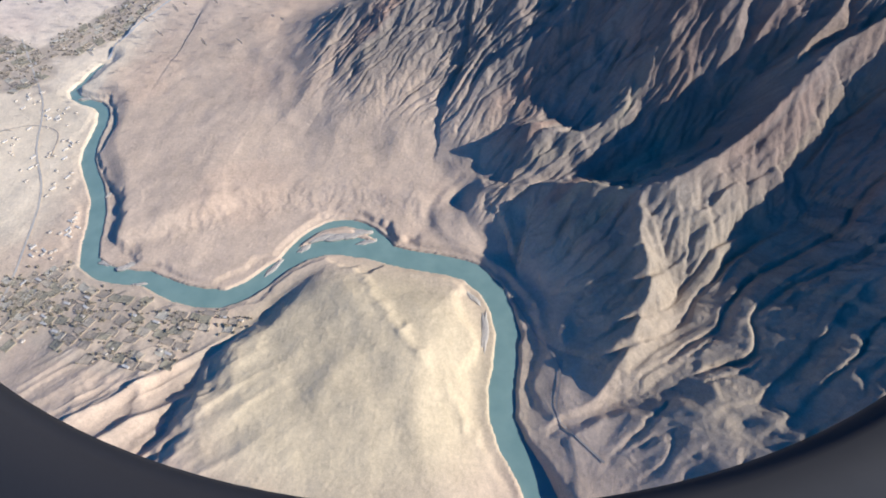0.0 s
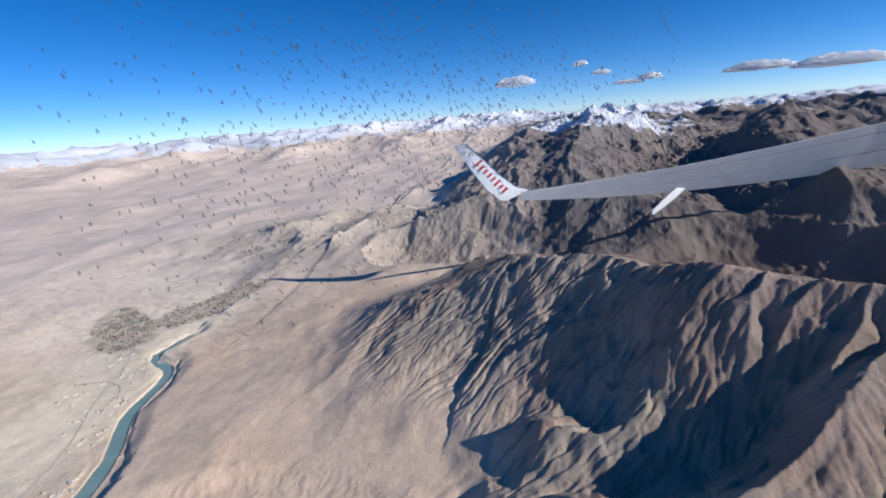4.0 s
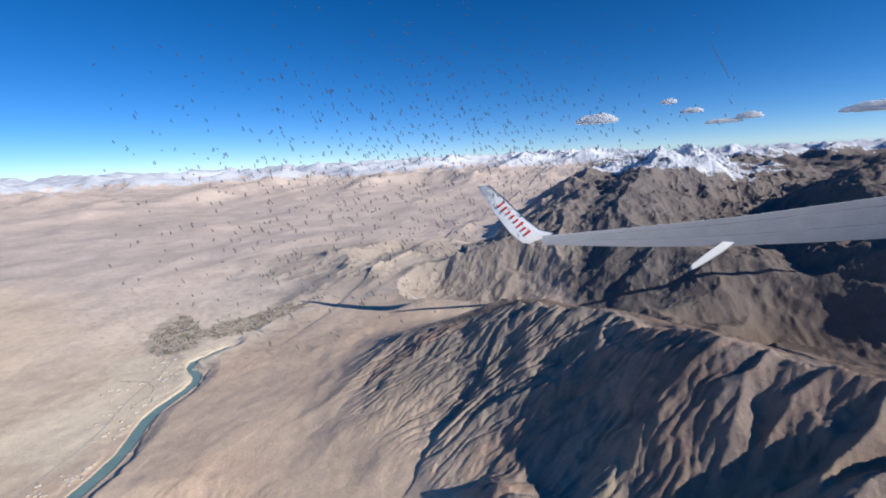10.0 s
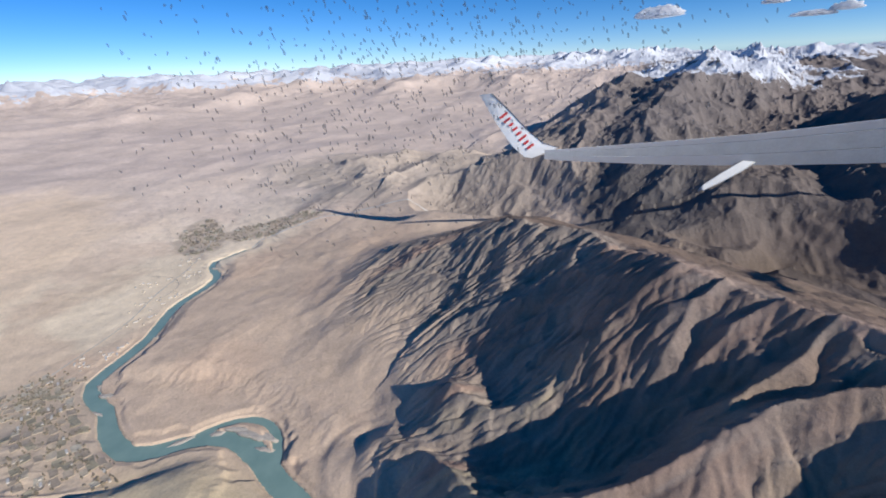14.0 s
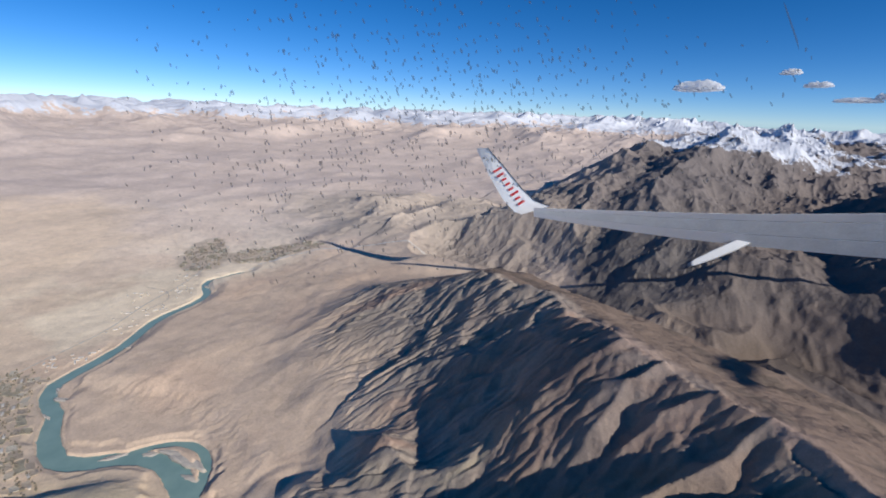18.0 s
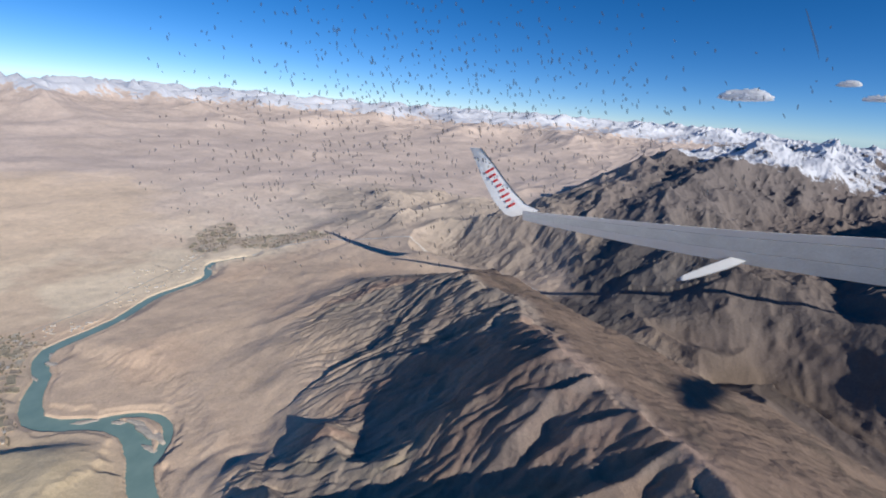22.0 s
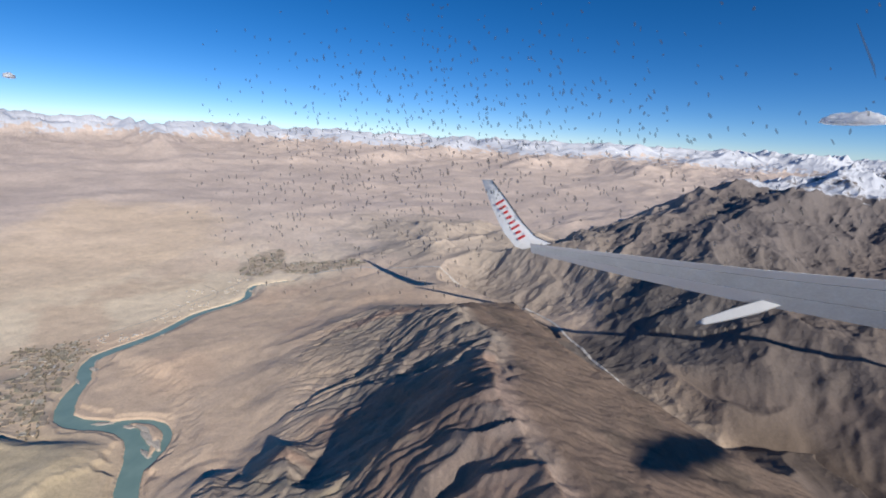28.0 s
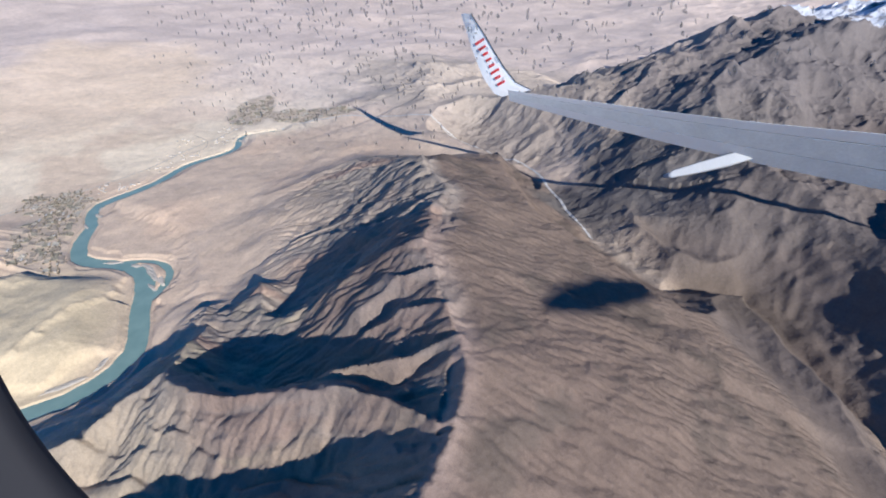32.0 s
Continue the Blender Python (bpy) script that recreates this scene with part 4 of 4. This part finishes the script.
def field(cx, cy, w, h, turn, kind):
    c, s = math.cos(turn), math.sin(turn)
    bm = bmesh.new()
    rows = []
    skew = dice.uniform(-0.2, 0.2)
    for i in range(5):
        row = []
        for j in range(5):
            u, v = (i / 4 - 0.5) * w, (j / 4 - 0.5) * h + (i / 4 - 0.5) * w * skew
            x, y = cx + u * c - v * s, cy + u * s + v * c
            rim = 0.22 if i in (0, 4) or j in (0, 4) else 0.0
            row.append(bm.verts.new((x, y, ground_height(x, y) + 0.25 + rim)))
        rows.append(row)
    for a, b in zip(rows, rows[1:]):
        for k in range(4):
            bm.faces.new((a[k], b[k], b[k + 1], a[k + 1]))
    skirt = bmesh.ops.extrude_edge_only(bm, edges=[e for e in bm.edges if e.is_boundary])
    for v in skirt["geom"]:
        if isinstance(v, bmesh.types.BMVert):
            v.co.z -= 1.0
    ob = part("field", bm, FIELD_MATS[kind])
    return tagged(ob, FIELD_NAMES[kind] + " in the river oasis", "field", "fields of the oasis")


TREE_SPOTS, HOUSE_SPOTS = [], []
for ox, oy, la, lb, turn, size in OASES:
    t = radians(turn)
    for i in range(-int(la / size) - 1, int(la / size) + 2):
        for j in range(-int(lb / size * 1.5) - 1, int(lb / size * 1.5) + 2):
            u, v = (i + dice.uniform(-0.25, 0.25)) * size, (j + dice.uniform(-0.25, 0.25)) * size / 1.5
            if (u / la) ** 2 + (v / lb) ** 2 > dice.uniform(0.65, 1.1):
                continue
            x, y = ox + u * math.cos(t) - v * math.sin(t), oy + u * math.sin(t) + v * math.cos(t)
            d = float(to_line(np.array([x]), np.array([y]), RIVER[::4])[0][0])
            if d < 11:
                continue
            if dice.random() < 0.72:
                field(x, y, size * dice.uniform(0.7, 0.93), size / 1.5 * dice.uniform(0.7, 0.93), t + dice.uniform(-0.12, 0.12), dice.choice((0, 0, 1, 2, 2, 3, 3, 4)))
            for _ in range(dice.choice((0, 1, 2, 4, 6))):
                TREE_SPOTS.append((x + dice.uniform(-1, 1) * size * 0.6, y + dice.choice((-0.34, 0.34)) * size + dice.uniform(-0.6, 0.6)))
            if dice.random() < 0.16:
                HOUSE_SPOTS.append((x + dice.uniform(-2, 2), y + dice.uniform(-2, 2), t))

LEAVES = plain("poplar_leaves", (0.20, 0.172, 0.125), 0.9, 0, 0.35, 0.6, 0.2)
bm = bmesh.new()
for x, y in TREE_SPOTS:
    z, h, w = ground_height(x, y), dice.uniform(0.7, 1.9), dice.uniform(0.35, 0.75)
    for _ in range(3):
        ang, off = dice.uniform(0, 6.28), w * 0.5
        cx, cy, cz = x + math.cos(ang) * off, y + math.sin(ang) * off, z + h * dice.uniform(0.45, 0.75)
        top, bottom = bm.verts.new((cx, cy, cz + h * 0.5)), bm.verts.new((cx, cy, cz - h * 0.5))
        ring = [bm.verts.new((cx + math.cos(a + ang) * w * dice.uniform(0.6, 1.1), cy + math.sin(a + ang) * w * dice.uniform(0.6, 1.1), cz + dice.uniform(-0.15, 0.15))) for a in (0, 1.26, 2.51, 3.77, 5.03)]
        for k in range(5):
            bm.faces.new((ring[k], ring[(k + 1) % 5], top))
            bm.faces.new((ring[(k + 1) % 5], ring[k], bottom))
tagged(part("poplar_trees", bm, LEAVES), "rows of small dark leafy poplars between oasis fields", "trees", "", "stuff")

PLASTER = plain("whitewashed_plaster", (0.58, 0.53, 0.46), 0.9, 0, 0.12, 1.0)
MUD_ROOF = plain("mud_roof", (0.46, 0.40, 0.33), 0.95, 0, 0.15, 1.0)
TIN_ROOF = plain("pale_tin_roof", (0.60, 0.57, 0.52), 0.6, 0.0, 0.1, 1.0)
DOOR = plain("brown_door", (0.12, 0.075, 0.05), 0.7, 0, 0.1, 1.0)


def box(bm, x0, x1, y0, y1, z0, z1):
    v = [bm.verts.new((x, y, z)) for z in (z0, z1) for x, y in ((x0, y0), (x1, y0), (x1, y1), (x0, y1))]
    for f in ((3, 2, 1, 0), (4, 5, 6, 7), (0, 1, 5, 4), (1, 2, 6, 5), (2, 3, 7, 6), (3, 0, 4, 7)):
        bm.faces.new([v[k] for k in f])


def house(w, d, h, roof_mat, label):
    top = tagged(new("house"), label, "house", "houses of the river settlement")
    bm = bmesh.new()
    box(bm, -w / 2, w / 2, -d / 2, d / 2, -0.6, h)
    part("wall", bm, PLASTER, top)
    bm = bmesh.new()
    box(bm, -w / 2 - 0.08, w / 2 + 0.08, -d / 2 - 0.08, d / 2 + 0.08, h + 0.004, h + 0.1)
    box(bm, -w / 2 - 0.06, w / 2 + 0.06, -d / 2 - 0.06, -d / 2 + 0.06, h + 0.1, h + 0.2)
    part("roof", bm, roof_mat, top, "flat roof with a low parapet")
    bm = bmesh.new()
    box(bm, -0.12, 0.12, -d / 2 - 0.03, -d / 2 - 0.004, 0.0, 0.38)
    part("door", bm, DOOR, top)
    for s in (-0.3, 0.3):
        bm = bmesh.new()
        box(bm, s * w - 0.1, s * w + 0.1, -d / 2 - 0.03, -d / 2 - 0.004, h * 0.45, h * 0.75)
        part("window", bm, DOOR, top)
    return top


HOUSES = [house(1.9, 1.3, 0.65, MUD_ROOF, "whitewashed flat-roofed mud house among the fields"), house(3.6, 1.1, 0.55, TIN_ROOF, "long low barrack with a pale tin roof on bare sand"), house(1.3, 1.1, 0.55, MUD_ROOF, "small square plastered hut with a mud roof")]
for cx, cy, n, sx, sy in ((-279, 247, 12, 14, 16), (-311, 282, 12, 16, 14), (-243, 168, 14, 9, 10), (-252, 148, 10, 12, 8), (-300, 229, 10, 22, 16), (-330, 250, 8, 20, 14), (-268, 205, 8, 12, 16), (-345, 310, 8, 16, 18)):
    for _ in range(n):
        HOUSE_SPOTS.append((cx + dice.gauss(0, 0.5) * sx, cy + dice.gauss(0, 0.5) * sy, dice.choice((1.0, 1.05, 2.6))))
used = [False] * 3
for k, (x, y, t) in enumerate(HOUSE_SPOTS):
    if float(to_line(np.array([x]), np.array([y]), RIVER[::4])[0][0]) < 9:
        continue
    h = dice.choice((0, 0, 1, 1, 2))
    m = Matrix.Translation((x, y, ground_height(x, y) + 0.25)) @ pose(0, 0, 0, 0, 0, math.degrees(t) + dice.uniform(-8, 8))
    if used[h]:
        copy_thing(HOUSES[h], m)
    else:
        HOUSES[h].matrix_world, used[h] = m, True

ROAD = plain("dusty_road", (0.56, 0.51, 0.44), 0.95, 0, 0.15, 0.4)
TRACK = plain("dirt_track", (0.47, 0.40, 0.33), 0.95, 0, 0.15, 0.4)


def drape(name, points, half, mat, label, lift=0.3):
    line = curve_line([(x, y, half) for x, y in points], 2.5)
    bm = bmesh.new()
    prev = None
    for k in range(len(line)):
        a, b = line[max(0, k - 1)], line[min(len(line) - 1, k + 1)]
        t = np.array((b[0] - a[0], b[1] - a[1])) / np.hypot(b[0] - a[0], b[1] - a[1])
        row = []
        for s in (-1, 0, 1):
            x, y = line[k][0] - t[1] * half * s, line[k][1] + t[0] * half * s
            row.append(bm.verts.new((x, y, ground_height(x, y) + lift)))
        if prev:
            for i in range(2):
                bm.faces.new((prev[i], row[i], row[i + 1], prev[i + 1]))
        prev = row
    return tagged(part(name, bm, mat), label, "creek" if name == "creek" else "road", "", "structure")


drape("road", [(-240, 60), (-252, 117), (-260, 149), (-277, 198), (-306, 242), (-333, 298), (-372, 350), (-410, 400)], 0.7, ROAD, "straight dusty road across the pale plain")
drape("road", [(30, 112), (39, 89), (47, 71), (43, 52), (46, 44), (58, 30)], 0.45, TRACK, "narrow dirt track along the river terrace")
BRAID = plain("pale_creek_bed", (0.62, 0.59, 0.54), 0.7, 0, 0.25, 0.3)
drape("creek", [(-311, 364), (-304, 392), (-292, 425), (-272, 456), (-240, 478), (-205, 500), (-170, 522), (-130, 540), (-70, 536), (-20, 540), (40, 512), (90, 478), (130, 452)], 1.3, BRAID, "thin pale braided creek in the side valley", 0.25)
drape("creek", [(-160, 527), (-135, 532), (-110, 531), (-85, 529)], 0.8, BRAID, "pale side arm of the braided creek", 0.25)
drape("road", [(-290, 232), (-300, 260), (-325, 270), (-350, 262)], 0.4, TRACK, "dirt track between settlement houses")

# ---- cabin window surrounds at the ends of the flight ----
CABIN = plain("dark_window_plastic", (0.018, 0.017, 0.02), 0.8, 0.0, 0.08, 30.0)


def window_surround(m, cx, cy, ra, rb):
    """An oval surround, its centre and half axes as slopes from the seat."""
    bm = bmesh.new()
    rings = []
    for s, dep in ((1.0, 0.30), (1.012, 0.285), (1.06, 0.275), (1.3, 0.27), (1.3, 0.33), (1.0, 0.33)):
        rings.append([((cx + ra * s * math.cos(t)) * dep, (cy + rb * s * math.sin(t)) * dep, -dep) for t in np.linspace(0, 2 * math.pi, 96, endpoint=False)])
    rings.append(rings[0])
    loft(bm, rings, True, False)
    bmesh.ops.remove_doubles(bm, verts=bm.verts, dist=1e-5)
    ob = part("window_frame", bm, CABIN, None, "", True)
    ob.matrix_world = m
    return tagged(ob, "dark rounded plastic surround of an aircraft cabin window", "window frame", "", "structure")


window_surround(pose(0, 0, 199, 36.0, 2.0, 0.0), 0.021, 0.135, 1.34, 0.75)
window_surround(pose(269.854, 154.409, 218.082, 54.338, -2.161, 49.474), 0.29, 0.189, 1.461, 1.23)

# ---- dirt on the cabin window, seen against sky and land ----
m, n, l, b = material("window_dirt", 0.9)
b.inputs["Base Color"].default_value, b.inputs["Alpha"].default_value = (0.06, 0.07, 0.085, 1), 0.32
bm = bmesh.new()
dirt = random.Random(5)
marks = [(0.845, 0.545, 0.55, 24.0, 0.28)]
for _ in range(1500):
    px, py = dirt.gauss(0.0, 0.36), dirt.gauss(0.31, 0.19)
    if -0.75 < px < 0.9 and (0.09 if px > 0.1 else -0.06) < py < 0.75:
        marks.append((px, py, dirt.uniform(0.55, 1.3), dirt.uniform(0.9, 2.9), dirt.uniform(-0.2, 0.5)))
for px, py, w, h, lean in marks:
    c = span(px, py, 382.0)
    front = [bm.verts.new(c + Vector((math.cos(t) * w * dirt.uniform(0.6, 1.2) - math.sin(t) * h * lean, 0, math.sin(t) * h * dirt.uniform(0.7, 1.1)))) for t in np.linspace(0, 2 * math.pi, 7, endpoint=False)]
    back = [bm.verts.new(v.co + Vector((0, 0.3, 0))) for v in front]
    bm.faces.new(front)
    bm.faces.new(back[::-1])
    for k in range(7):
        bm.faces.new((front[k], front[(k + 1) % 7], back[(k + 1) % 7], back[k]))
ob = part("window_dirt", bm, m)
ob.matrix_world = wing.matrix_world
tagged(ob, "small dark dirt specks from the cabin window pane", "dirt", "", "stuff")
